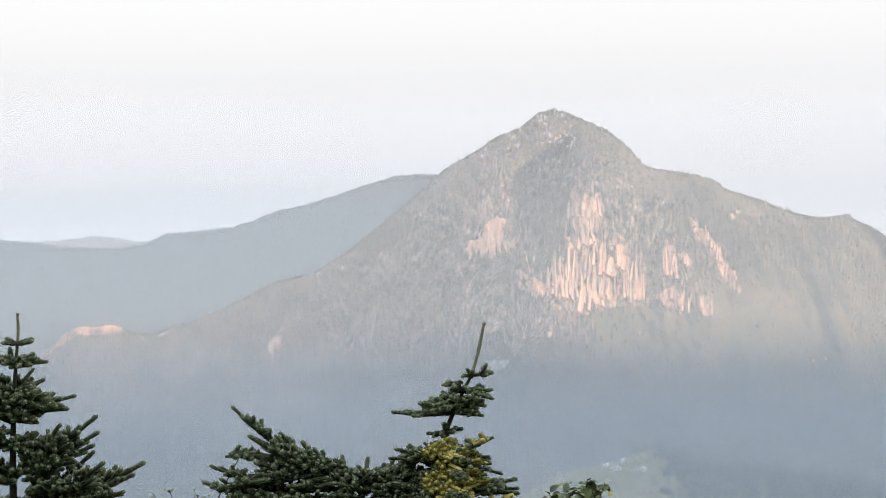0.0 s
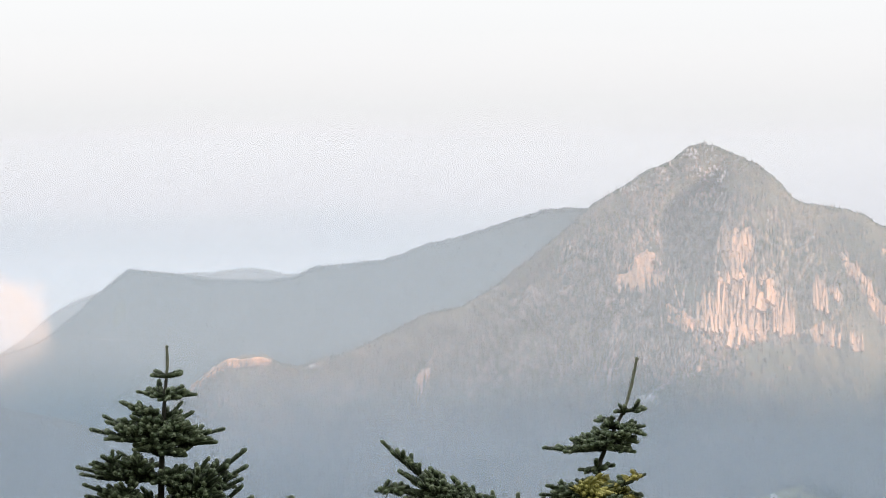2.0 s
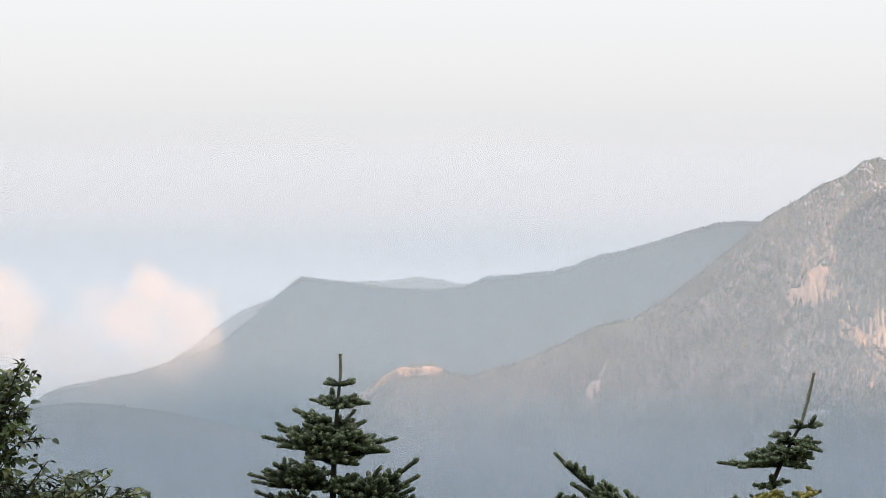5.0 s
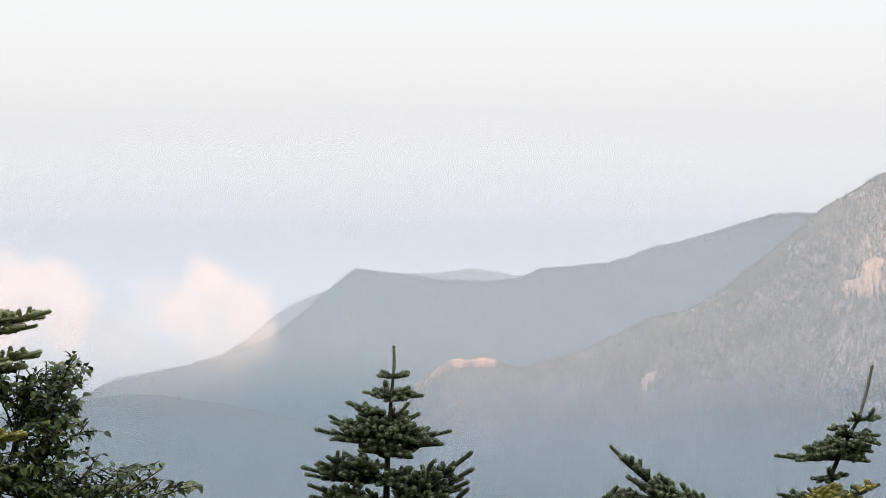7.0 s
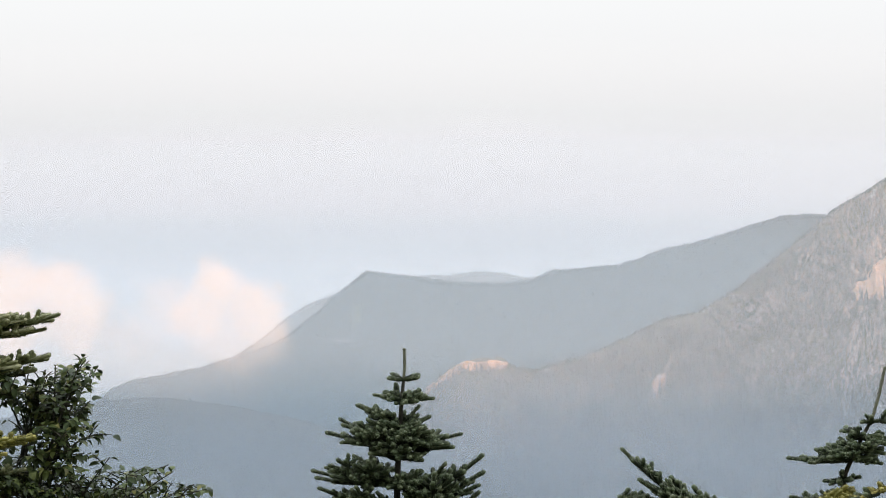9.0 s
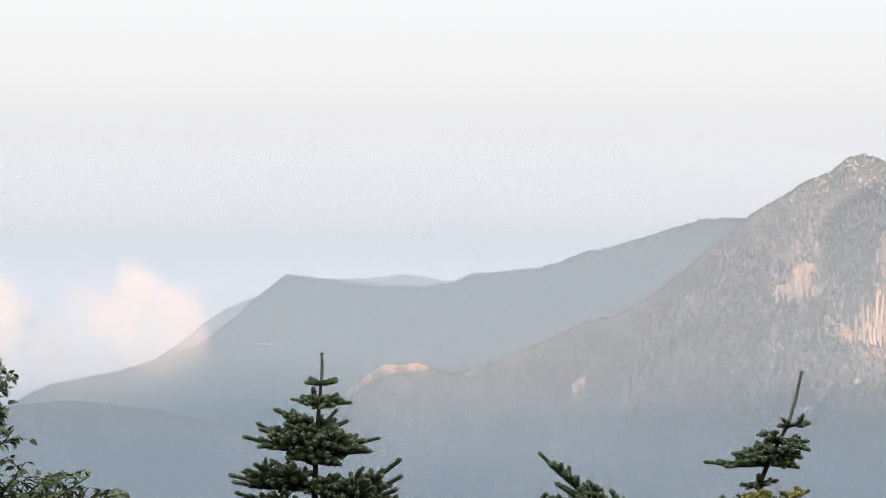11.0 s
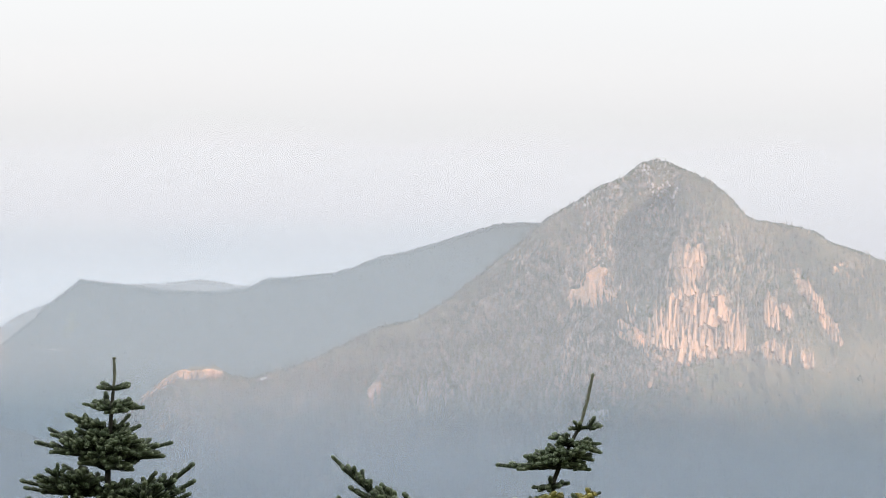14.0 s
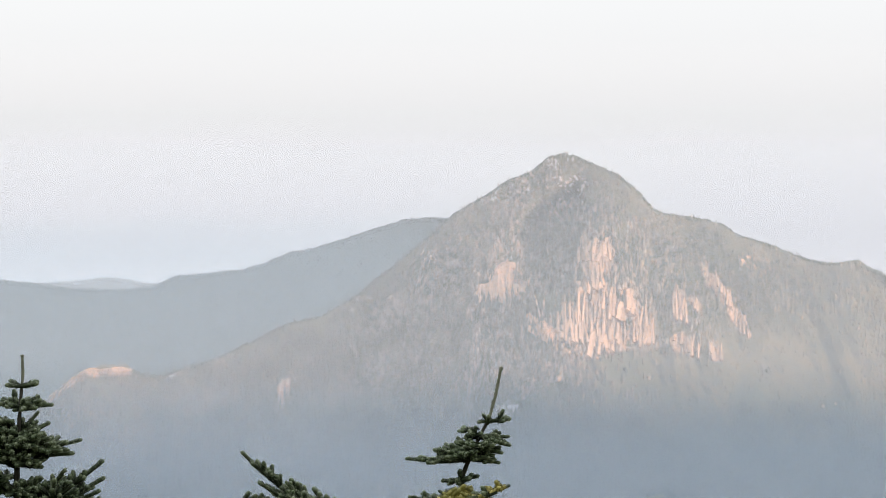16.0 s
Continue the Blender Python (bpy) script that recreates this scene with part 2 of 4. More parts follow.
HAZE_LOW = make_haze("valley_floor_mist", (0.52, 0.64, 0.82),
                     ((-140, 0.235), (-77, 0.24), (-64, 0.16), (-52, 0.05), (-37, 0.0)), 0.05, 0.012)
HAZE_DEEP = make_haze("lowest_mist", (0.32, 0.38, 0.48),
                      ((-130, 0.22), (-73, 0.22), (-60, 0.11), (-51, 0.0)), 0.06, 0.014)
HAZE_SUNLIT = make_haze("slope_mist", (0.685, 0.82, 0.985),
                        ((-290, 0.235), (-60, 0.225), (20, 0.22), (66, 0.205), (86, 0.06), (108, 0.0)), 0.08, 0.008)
# Darkest copy of the mist: shade at the mountain's foot is its tint.
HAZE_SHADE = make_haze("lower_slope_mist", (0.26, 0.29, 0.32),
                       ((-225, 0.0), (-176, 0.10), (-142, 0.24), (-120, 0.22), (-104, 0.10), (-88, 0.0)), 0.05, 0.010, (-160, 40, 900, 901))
# Added sheet that brightens the left flank, sunlight put into its pale tint.
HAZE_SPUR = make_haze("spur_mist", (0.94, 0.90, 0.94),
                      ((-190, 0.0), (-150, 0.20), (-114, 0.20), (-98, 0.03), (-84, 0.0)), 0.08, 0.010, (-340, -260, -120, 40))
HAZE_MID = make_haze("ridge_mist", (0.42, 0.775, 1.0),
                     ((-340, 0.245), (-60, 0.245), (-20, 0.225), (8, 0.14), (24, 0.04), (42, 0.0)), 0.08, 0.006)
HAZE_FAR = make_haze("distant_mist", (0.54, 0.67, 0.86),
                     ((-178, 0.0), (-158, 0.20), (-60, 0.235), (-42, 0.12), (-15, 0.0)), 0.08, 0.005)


# ---- mesh helpers ----
def mesh_object(name, verts, faces, material, parent=None, smooth=False):
    me = bpy.data.meshes.new(name)
    verts = np.asarray(verts, dtype=np.float32)
    if isinstance(faces, np.ndarray):
        k = faces.shape[1]
        me.vertices.add(len(verts))
        me.vertices.foreach_set("co", verts.ravel())
        me.loops.add(faces.size)
        me.loops.foreach_set("vertex_index", faces.astype(np.int32).ravel())
        me.polygons.add(len(faces))
        me.polygons.foreach_set("loop_start", np.arange(0, faces.size, k, dtype=np.int32))
        me.update(calc_edges=True)
    else:
        me.from_pydata([tuple(v) for v in verts.tolist()], [], faces)
    me.materials.append(material)
    if smooth:
        me.polygons.foreach_set("use_smooth", np.ones(len(me.polygons), dtype=bool))
    ob = new(name, me)
    if parent is not None:
        ob.parent = parent
    return ob


def part(name, bm, material, parent, label=""):
    me = bpy.data.meshes.new(name)
    bm.to_mesh(me)
    bm.free()
    me.materials.append(material)
    ob = new(name, me)
    ob.parent = parent
    return tagged(ob, label)


def lattice(ix, iy, seed):
    h = (ix.astype(np.int64) * 374761393 + iy.astype(np.int64) * 668265263 + seed * 144665) & 0x7FFFFFFF
    h = ((h ^ (h >> 13)) * 1274126177) & 0x7FFFFFFF
    return ((h ^ (h >> 16)) & 0xFFFF) / 65535.0


def vnoise(x, y, seed):
    """Value noise from -1 to 1."""
    x, y = np.asarray(x, float), np.asarray(y, float)
    ix, iy = np.floor(x), np.floor(y)
    fx, fy = x - ix, y - iy
    fx, fy = fx * fx * (3 - 2 * fx), fy * fy * (3 - 2 * fy)
    a, b = lattice(ix, iy, seed), lattice(ix + 1, iy, seed)
    c, d = lattice(ix, iy + 1, seed), lattice(ix + 1, iy + 1, seed)
    return ((a * (1 - fx) + b * fx) * (1 - fy) + (c * (1 - fx) + d * fx) * fy) * 2 - 1


def fbm(x, y, seed, octaves=5):
    total, amp = 0, 1.0
    for k in range(octaves):
        total = total + amp * vnoise(x * 2 ** k, y * 2 ** k, seed + 17 * k)
        amp *= 0.5
    return total / 2


def step(a, b, x):
    t = np.clip((x - a) / (b - a), 0, 1)
    return t * t * (3 - 2 * t)


def grid_faces(rows, cols):
    i = np.arange(rows - 1)[:, None] * cols + np.arange(cols - 1)[None, :]
    return np.stack([i, i + cols, i + cols + 1, i + 1], -1).reshape(-1, 4)


# ---- the mountain: crest line and relief, in metres on an upright plane at its distance ----
class Massif:
    """A mountainside that faces the valley. crest: (across, height) on the plane at its distance."""

    def __init__(self, crest, distance, foot, lean, relief, jag, seed, trend=lambda u: 0.0 * u, lift=0.0):
        self.cx, self.cz = np.array(crest, float).T
        self.cz = self.cz + lift
        self.distance, self.foot, self.lean, self.relief, self.jag, self.seed, self.trend = distance, foot, lean, relief, jag, seed, trend

    def top(self, u):
        return np.interp(u, self.cx, self.cz) + self.jag * fbm(u / 14.0, u * 0 + 0.5, self.seed, 4)

    def depth(self, u, w):
        fall = np.maximum(self.top(u) - w, 0)
        return self.distance + self.trend(u) - self.lean * fall + self.relief(u, w) * step(0, 12, fall)

    def place(self, u, w, proud=0.0):
        y = self.depth(u, w) - proud
        k = y / self.distance
        return np.stack([u * k, y, w * k], -1)

    def build(self, name, across, down, material, back=400):
        u = np.linspace(self.cx[0], self.cx[-1], across)
        t = np.linspace(0, 1, down)[:, None]
        w = self.top(u)[None, :] * (1 - t) + self.foot * t
        front = self.place(np.broadcast_to(u, w.shape), w)
        s = np.linspace(1, 0.08, 9)[:, None]
        crest = front[0]
        behind = np.stack([np.broadcast_to(crest[:, 0], (9, across)), crest[:, 1] + back * s,
                           crest[:, 2] * (1 - s) + self.foot * s], -1)
        verts = np.concatenate([behind, front]).reshape(-1, 3)
        return mesh_object(name, verts, grid_faces(9 + down, across), material, smooth=True)


PEAK_CREST = [(-520, -255), (-444, -192), (-406, -160), (-380, -137), (-357, -130), (-331, -128), (-319, -137), (-299, -141), (-252, -128),
              (-206, -109), (-165, -88), (-130, -80), (-101, -64), (-72, -41), (-48, -21), (-19, 2), (1, 20), (34, 40), (57, 55), (80, 63),
              (98, 77), (112, 81), (132, 74.8), (167, 59.8), (187, 42), (207, 21), (236, 17), (271, 10), (288, -2), (323, -13), (357, -27),
              (380, -31), (409, -29), (432, -41), (454, -55), (530, -111), (640, -180)]


def peak_relief(u, w):
    bend = 9 * fbm(u / 40.0, w / 40.0, 29, 3)
    broad = 30 * fbm(u / 95.0 + w / 260.0, w / 240.0, 3, 3)
    ribs = 24 * fbm(u / 26.0 + w / 60.0, w / 90.0, 11, 4)
    rough = 3.2 * fbm(u / 6.0, w / 7.0, 23, 3)
    edge = np.interp(w, [-80, -46, -11, 23, 57], [106, 124, 132, 135, 131]) + 0.35 * bend
    left = np.interp(w, [-90, -80, -60, -34, 0, 34, 57], [98, 89, 82, 66, 62, 82, 112]) + bend
    gully = step(left - 6, left + 18, u) * (1 - step(edge - 9, edge + 3, u)) * step(-76, -46, w + bend) * (1 - step(30, 66, w))
    spur = np.exp(-((u - edge - 14) / 17) ** 2) * step(-80, -30, w) * (1 - step(20, 62, w))
    wall = np.exp(-((u - 145) / 75) ** 2) * np.interp(w, [-135, -118, -55, 25], [0, 0.1, 1, 0])
    shoulder = np.exp(-((u - 250) / 38) ** 2) * np.interp(w, [-135, -100, -40, 10], [0, 0.1, 1, 0])
    side = step(395, 430, u + (w + 80) * 0.5 + bend) * step(-170, -120, w) * (1 - step(-75, -50, w))
    knolls = sum(size * np.exp(-((u - uc) / ru) ** 2 - ((w - wc) / rw) ** 2)
                 for uc, wc, ru, rw, size in ((-168, -154, 17, 24, 24), (50, -50, 26, 26, 5), (94, -98, 24, 15, 18), (124, -114, 24, 12, 12)))
    return broad + ribs + rough - knolls + 62 * gully - 22 * spur - 36 * wall - 26 * shoulder + 34 * side


peak = Massif(PEAK_CREST, 3200, -345, 1.35, peak_relief, 2.2, 5, lift=2.2)
mountain = tagged(peak.build("mountain", 500, 190, SLOPE),
                  "steep rocky mountain with wooded flanks and bare cliffs", "mountain")

BACK_CREST = [(-1060, -262), (-980, -236), (-929, -213), (-914, -203), (-884, -192), (-840, -184), (-807, -177), (-769, -166), (-734, -153), (-708, -144), (-686, -132), (-666, -116), (-650, -104), (-633, -86),
              (-611, -70), (-586, -51), (-561, -54), (-525, -58), (-482, -64), (-440, -66), (-410, -66), (-378, -62), (-350, -50), (-314, -47),
              (-263, -42), (-241, -35), (-205, -21), (-169, -14), (-132, -2), (-96, 9), (-60, 20), (-31, 22), (2, 22), (56, 28), (140, 0), (300, -120)]


def ridge_relief(u, w):
    return 30 * fbm(u / 150.0 + w / 300.0, w / 260.0, 41, 4) + 8 * fbm(u / 30.0, w / 50.0, 47, 3)


ridge = Massif(BACK_CREST, 4000, -420, 0.85, ridge_relief, 1.4, 9, lambda u: -1.0 * (u + 470), 1.0)
tagged(ridge.build("wooded_ridge", 380, 80, HAZE_TINTED_SLOPE), "long wooded ridge behind the peak, blue with haze", "mountain")

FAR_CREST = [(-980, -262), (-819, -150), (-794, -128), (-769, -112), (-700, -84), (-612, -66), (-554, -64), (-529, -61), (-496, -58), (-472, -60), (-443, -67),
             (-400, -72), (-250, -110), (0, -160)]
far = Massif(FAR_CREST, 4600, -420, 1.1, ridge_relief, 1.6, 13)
tagged(far.build("distant_ridge", 300, 40, HAZE_TINTED_SLOPE), "distant pale blue ridge just above the nearer one", "mountain")

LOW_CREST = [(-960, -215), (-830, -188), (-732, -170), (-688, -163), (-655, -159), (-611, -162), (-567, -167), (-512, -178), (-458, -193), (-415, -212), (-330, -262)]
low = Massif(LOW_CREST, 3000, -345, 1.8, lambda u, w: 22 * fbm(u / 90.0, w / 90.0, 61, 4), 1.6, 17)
tagged(low.build("low_hill", 240, 50, HAZE_TINTED_SLOPE), "low wooded hill sunk in blue haze", "hill")


# ---- the ground: one sheet from an unseen high ridge behind, down the hillside and over the valley ----
def ground_height(x, y):
    # The unseen rise behind the viewpoint is added to shade firs and valley.
    ahead = np.interp(y, [-1500, -900, -400, -60, 0, 4, 12, 40, 150, 500, 1000, 1500, 2000, 2500, 5200],
                      [300, 352, 150, 14, -1.6, -2.0, -3.4, -9, -40, -135, -225, -275, -300, -330, -345])
    bumps = 16 * fbm(x / 190.0, y / 190.0, 71, 4) * step(300, 1200, y)
    village_hill = 114 * np.exp(-((x - 112) / 140) ** 2 - ((y - 2330) / 170) ** 2)
    knoll = 15 * np.exp(-((x - 152) / 24) ** 2 - ((y - 2340) / 50) ** 2)
    spur = 84 * np.exp(-((x - 400) / 210) ** 4 - ((y - 2380) / 190) ** 2)
    return ahead + bumps + village_hill + knoll + spur + 0.25 * fbm(x / 3.0, y / 3.0, 73, 3) * step(1, 8, np.abs(y) + np.abs(x)) * (1 - step(60, 300, y))


gx = np.unique(np.concatenate([np.linspace(-2600, -500, 36), np.linspace(-500, 600, 110), np.linspace(-14, 14, 57), np.linspace(600, 6800, 50)]))
gy = np.unique(np.concatenate([np.linspace(-1600, -60, 40), np.linspace(-60, 60, 121), np.linspace(60, 1500, 70), np.linspace(1500, 2800, 90), np.linspace(2800, 5000, 30)]))
GX, GY = np.meshgrid(gx, gy)
ground = mesh_object("ground", np.stack([GX, GY, ground_height(GX, GY)], -1).reshape(-1, 3), grid_faces(len(gy), len(gx)), NEAR_GRASS, smooth=True)
tagged(ground, "grassy hillside falling to a wooded valley", "ground", kind="structure")


# ---- haze and cloud ----
def sheet(name, x0, x1, z0, z1, y, material, label, category, recede=0.0):
    ob = mesh_object(name, [(x0, recede, z0), (x1, 0, z0), (x1, 0, z1), (x0, recede, z1)], [(0, 1, 2, 3)], material)
    ob.location.y = y
    return tagged(ob, label, category, kind="stuff")


# Upright tinted sheets that stand in for the depth of hazy air.
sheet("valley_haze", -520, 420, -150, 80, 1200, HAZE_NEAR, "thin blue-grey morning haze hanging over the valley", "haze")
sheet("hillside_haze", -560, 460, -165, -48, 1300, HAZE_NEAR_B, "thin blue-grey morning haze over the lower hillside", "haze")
sheet("valley_floor_haze", -480, 390, -140, -31, 1100, HAZE_LOW, "blue haze lying low in the valley, shade put into its tint", "haze")
sheet("valley_bottom_haze", -450, 360, -130, -41, 1000, HAZE_DEEP, "deep blue haze at the bottom of the valley, shade put into its tint", "haze")
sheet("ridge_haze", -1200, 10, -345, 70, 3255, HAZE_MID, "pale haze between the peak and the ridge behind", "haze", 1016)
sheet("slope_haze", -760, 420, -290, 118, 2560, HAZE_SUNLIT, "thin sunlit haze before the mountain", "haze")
sheet("lower_slope_haze", -160, 620, -225, -84, 2050, HAZE_SHADE, "haze over the foot of the mountain, shade put into its dark tint", "haze")
sheet("spur_haze", -340, 40, -190, -68, 2300, HAZE_SPUR, "pale haze sheet added to brighten the low spur", "haze")
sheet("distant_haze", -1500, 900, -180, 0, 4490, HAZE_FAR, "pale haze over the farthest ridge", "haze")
PUFFS = ((-866, -60, 70, 46, 1.0), (-816, -66, 56, 44, 1.0), (-786, -96, 50, 44, 0.9), (-872, -100, 100, 46, 0.95), (-634, -58, 34, 36, 1.0), (-600, -84, 44, 38, 1.0), (-660, -92, 50, 38, 0.9),
         (-594, -110, 48, 34, 0.9), (-620, -120, 76, 36, 0.65), (-692, -72, 40, 34, 0.35), (-728, -112, 60, 36, 0.45), (-735, -160, 205, 62, 0.35))
for y, foot, under, turn in ((3274, -215, -235, 1.0), (3266, -205, -235, 1.6), (3258, -118, -118, 2.3)):
    sheet("cloud", -1060, -490, under, 60, y, make_cloud("cloud_billows", PUFFS, turn, 0.24, foot), "soft pink sunlit cloud drifting against the ridge", "cloud")


# ---- woods and rocks of the mountains ----
def conifer_shape(rng):
    """Three ragged skirts: vertices of a tree 1 high."""
    verts, faces = [], []
    for z0, z1, r in ((0.0, 0.55, 0.20), (0.28, 0.80, 0.15), (0.55, 1.0, 0.10)):
        k = len(verts)
        turn = rng.uniform(0, 6.3)
        verts.append((0, 0, z1))
        for i in range(5):
            a, q = turn + i * 2 * math.pi / 5, r * rng.uniform(0.7, 1.25)
            verts.append((q * math.cos(a), q * math.sin(a), z0 + rng.uniform(-0.04, 0.04)))
        faces += [(k, k + 1 + i, k + 1 + (i + 1) % 5) for i in range(5)]
    return np.array(verts), np.array(faces)


def lump_shape(rng, flat=1.0):
    bm = bmesh.new()
    bmesh.ops.create_icosphere(bm, subdivisions=1, radius=0.5)
    verts = np.array([tuple(v.co * rng.uniform(0.7, 1.2)) for v in bm.verts]) * (1, 1, flat)
    faces = np.array([[v.index for v in f.verts] for f in bm.faces])
    bm.free()
    return verts, faces


def scatter(name, shapes, places, sizes, material, rng, parent=None):
    """One mesh of many small pieces. places (n, 3), sizes (n, 3)."""
    vs, fs, base = [], [], 0
    pick = rng.integers(0, len(shapes), len(places))
    for s, (v, f) in enumerate(shapes):
        m = pick == s
        n = int(m.sum())
        if not n:
            continue
        a = rng.uniform(0, 6.3, n)
        c, d = np.cos(a)[:, None], np.sin(a)[:, None]
        x, y = v[None, :, 0] * c - v[None, :, 1] * d, v[None, :, 0] * d + v[None, :, 1] * c
        z = np.broadcast_to(v[None, :, 2], x.shape)
        p = np.stack([x, y, z], -1) * sizes[m][:, None, :] + places[m][:, None, :]
        vs.append(p.reshape(-1, 3))
        fs.append((f[None] + (np.arange(n) * len(v))[:, None, None] + base).reshape(-1, 3))
        base += n * len(v)
    ob = mesh_object(name, np.concatenate(vs), np.concatenate(fs), material, parent)
    return tagged(ob, kind="stuff")


rng = np.random.default_rng(4)
CONIFERS = [conifer_shape(rng) for _ in range(5)]
BROADS = [lump_shape(rng, 1.1) for _ in range(4)]
BOULDERS = [lump_shape(rng, 0.8) for _ in range(5)]

# bare places as ovals: across, height, half width, half height, tilt
BARE = [(144, -30, 17, 31, 0.0), (47, -54, 25, 14, 0.0), (152, -86, 38, 30, -0.1), (112, -84, 22, 24, -0.3), (228, -71, 10, 19, 0.0), (266, -54, 14, 12, -1.2), (288, -88, 9, 13, -1.0),
        (236, -112, 17, 12, -0.4), (-388, -147.5, 24, 5.5, 0.75), (-168, -151, 10, 13, 1.0), (54, -178, 18, 7, 0.0), (-346, -134.5, 24, 5.0, 0.06), (92, -96, 20, 9, -0.6), (124, -110, 24, 9, -0.4), (264, -117, 10, 9, 0.0), (49, -46, 15, 22, 0.35)]


def oval(u, w, shape, seed, ragged=0.8):
    """Above 0 inside a ragged oval."""
    uc, wc, ru, rw, tilt = shape
    du = u - uc
    dw = w - wc - tilt * du
    return 1 - np.sqrt((du / ru) ** 2 + (dw / rw) ** 2) + ragged * fbm(u / 11.0, w / 15.0, seed, 4)


def bareness(u, w):
    b = np.zeros_like(u)
    for n, shape in enumerate(BARE):
        b = np.maximum(b, step(-0.05, 0.15, oval(u, w, shape, 200 + n)))
    under = np.interp(u, [110, 130, 170, 227, 300, 364, 398, 440], [-140, -128, -121, -124, -92, -96, -116, -140])
    meadow = step(118, 150, u + 10 * fbm(u / 30.0, w / 30.0, 83, 3)) * (1 - step(under - 6, under + 4, w)) * step(-182, -160, w + 14 * fbm(u / 40.0, w / 40.0, 87, 3)) * (1 - step(395, 440, u))
    return np.maximum(b * 0.97, 0.86 * meadow)


def wood(name, massif, count, u0, u1, w_low, tall, broad_share, material, label):
    u = rng.uniform(u0, u1, count * 3)
    top = massif.top(u)
    w = rng.uniform(w_low, 1, count * 3) * (84 - w_low) if w_low > 0 else rng.uniform(w_low, 90, count * 3)
    ok = (w < top - 0.5) & (rng.uniform(0, 1, count * 3) > np.maximum(bareness(u, w), 0.75 * step(0.0, 0.5, fbm(u / 22.0, w / 22.0, 441, 3)))) if massif is peak else w < top - 0.5
    u, w = u[ok][:count], w[ok][:count]
    broad = rng.uniform(0, 1, len(u)) < broad_share
    p = massif.place(u, w, 0.0 if massif is peak else -2.0)
    h = rng.uniform(0.55, 1.25, len(u)) * tall
    if massif is peak:
        h = h * np.clip(0.45 + (massif.top(u) - w) / 90, 0.45, 1) * (1 - 0.45 * step(120, 240, u) * (1 - step(-95, -65, w)))
    thin = h * rng.uniform(0.7, 1.1, len(u))
    if not broad.all():
        a = scatter(name, CONIFERS, p[~broad] - (0, 0, 0.6), np.stack([thin, thin, h], -1)[~broad], material, rng)
        tagged(a, label, "forest")
    wide = h[broad] * rng.uniform(0.28, 0.44, int(broad.sum()))
    b = scatter(name, BROADS, p[broad] + np.stack([wide * 0, wide * 0, wide * 0.4], -1), np.stack([wide, wide, wide * 1.5], -1), material, rng)
    tagged(b, label.replace("conifers", "bushy broadleaf trees"), "forest")


wood("mountain_forest", peak, 23000, -500, 600, -290, 13.0, 0.22, FOREST, "dense conifers covering the mountain flanks")
wood("ridge_forest", ridge, 7000, -1000, 120, -300, 8.0, 1.0, HAZE_TINTED_SLOPE, "far dark conifers on the hazy ridge")
wood("hill_forest", low, 2500, -930, -350, -300, 7.0, 1.0, HAZE_TINTED_SLOPE, "far dark conifers on the low hill")


def crest_line(name, massif, count, u0, u1, tall, material, label):
    u = rng.uniform(u0, u1, count)
    if massif is peak:
        u = u[bareness(u, massif.top(u) - 6) < 0.3]
        count = len(u)
    p = massif.place(u, massif.top(u) - 0.6)
    h = tall * rng.uniform(0.4, 1.3, count)
    tagged(scatter(name, BROADS, p - (0, 0, 0.5), np.stack([h, h, h * 0.9], -1), material, rng), label, "forest")


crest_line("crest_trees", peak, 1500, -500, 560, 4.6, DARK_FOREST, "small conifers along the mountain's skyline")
crest_line("ridge_trees", ridge, 1500, -1000, 120, 6.0, HAZE_TINTED_SLOPE, "small conifers along the ridge's skyline")

crest_line("distant_trees", far, 420, -900, -380, 7.0, HAZE_TINTED_SLOPE, "small trees along the distant ridge")

# valley trees on the ground sheet
vx, vy = rng.uniform(-560, 560, 8000), rng.uniform(1750, 2900, 8000)
vx[:5500], vy[:5500] = rng.uniform(140, 600, 5500), rng.uniform(2150, 2520, 5500)
clear = 1.5 * np.exp(-((vx - 100) / 50) ** 2 - ((vy - 2290) / 75) ** 2)
keep = rng.uniform(0, 1, 8000) > clear * 1.5
vx, vy = vx[keep], vy[keep]
vh = rng.uniform(5, 11, len(vx))
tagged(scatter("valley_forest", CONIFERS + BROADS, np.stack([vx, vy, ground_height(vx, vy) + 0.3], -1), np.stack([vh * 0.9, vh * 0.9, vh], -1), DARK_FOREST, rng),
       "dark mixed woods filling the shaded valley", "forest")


# ---- cliffs: a fissured rock face, with each free pillar a piece of its own ----
def rock_face(thing, shape, seed, proud, block, material, res=0.75, split=0.85):
    uc, wc, ru, rw, tilt = shape
    u, w = np.meshgrid(np.arange(uc - ru * 1.4, uc + ru * 1.4, res), np.arange(wc + rw * 1.5, wc - rw * 1.5, -res))
    inside = oval(u, w + 0 * u, shape, 200 + seed)
    warp = u + 6.0 * fbm(u / 14.0, w / 45.0, 301 + seed, 3)
    col = np.floor(warp / block)
    tier = np.floor((w + 30 * lattice(col, col * 0, 7 + seed)) / (block * 3.2))
    out = 0.25 + 0.75 * lattice(col, tier, 311 + seed)
    crack = 1 - np.exp(-((warp / block - col - 0.5) / 0.40) ** 6)
    fine = 0.5 + 0.5 * fbm(u / 2.5, w / 8.0, 321 + seed, 3)
    lift = step(0.0, 0.22, inside) * proud * (1.2 * out * (1 - split * crack) + 0.25 * fine) - 0.8
    pts = peak.place(u, w, lift).reshape(-1, 3)
    f = grid_faces(*u.shape)
    f = f[(inside.reshape(-1)[f] > 0).all(1)]
    return mesh_object("rock_face", pts, f, material, thing)


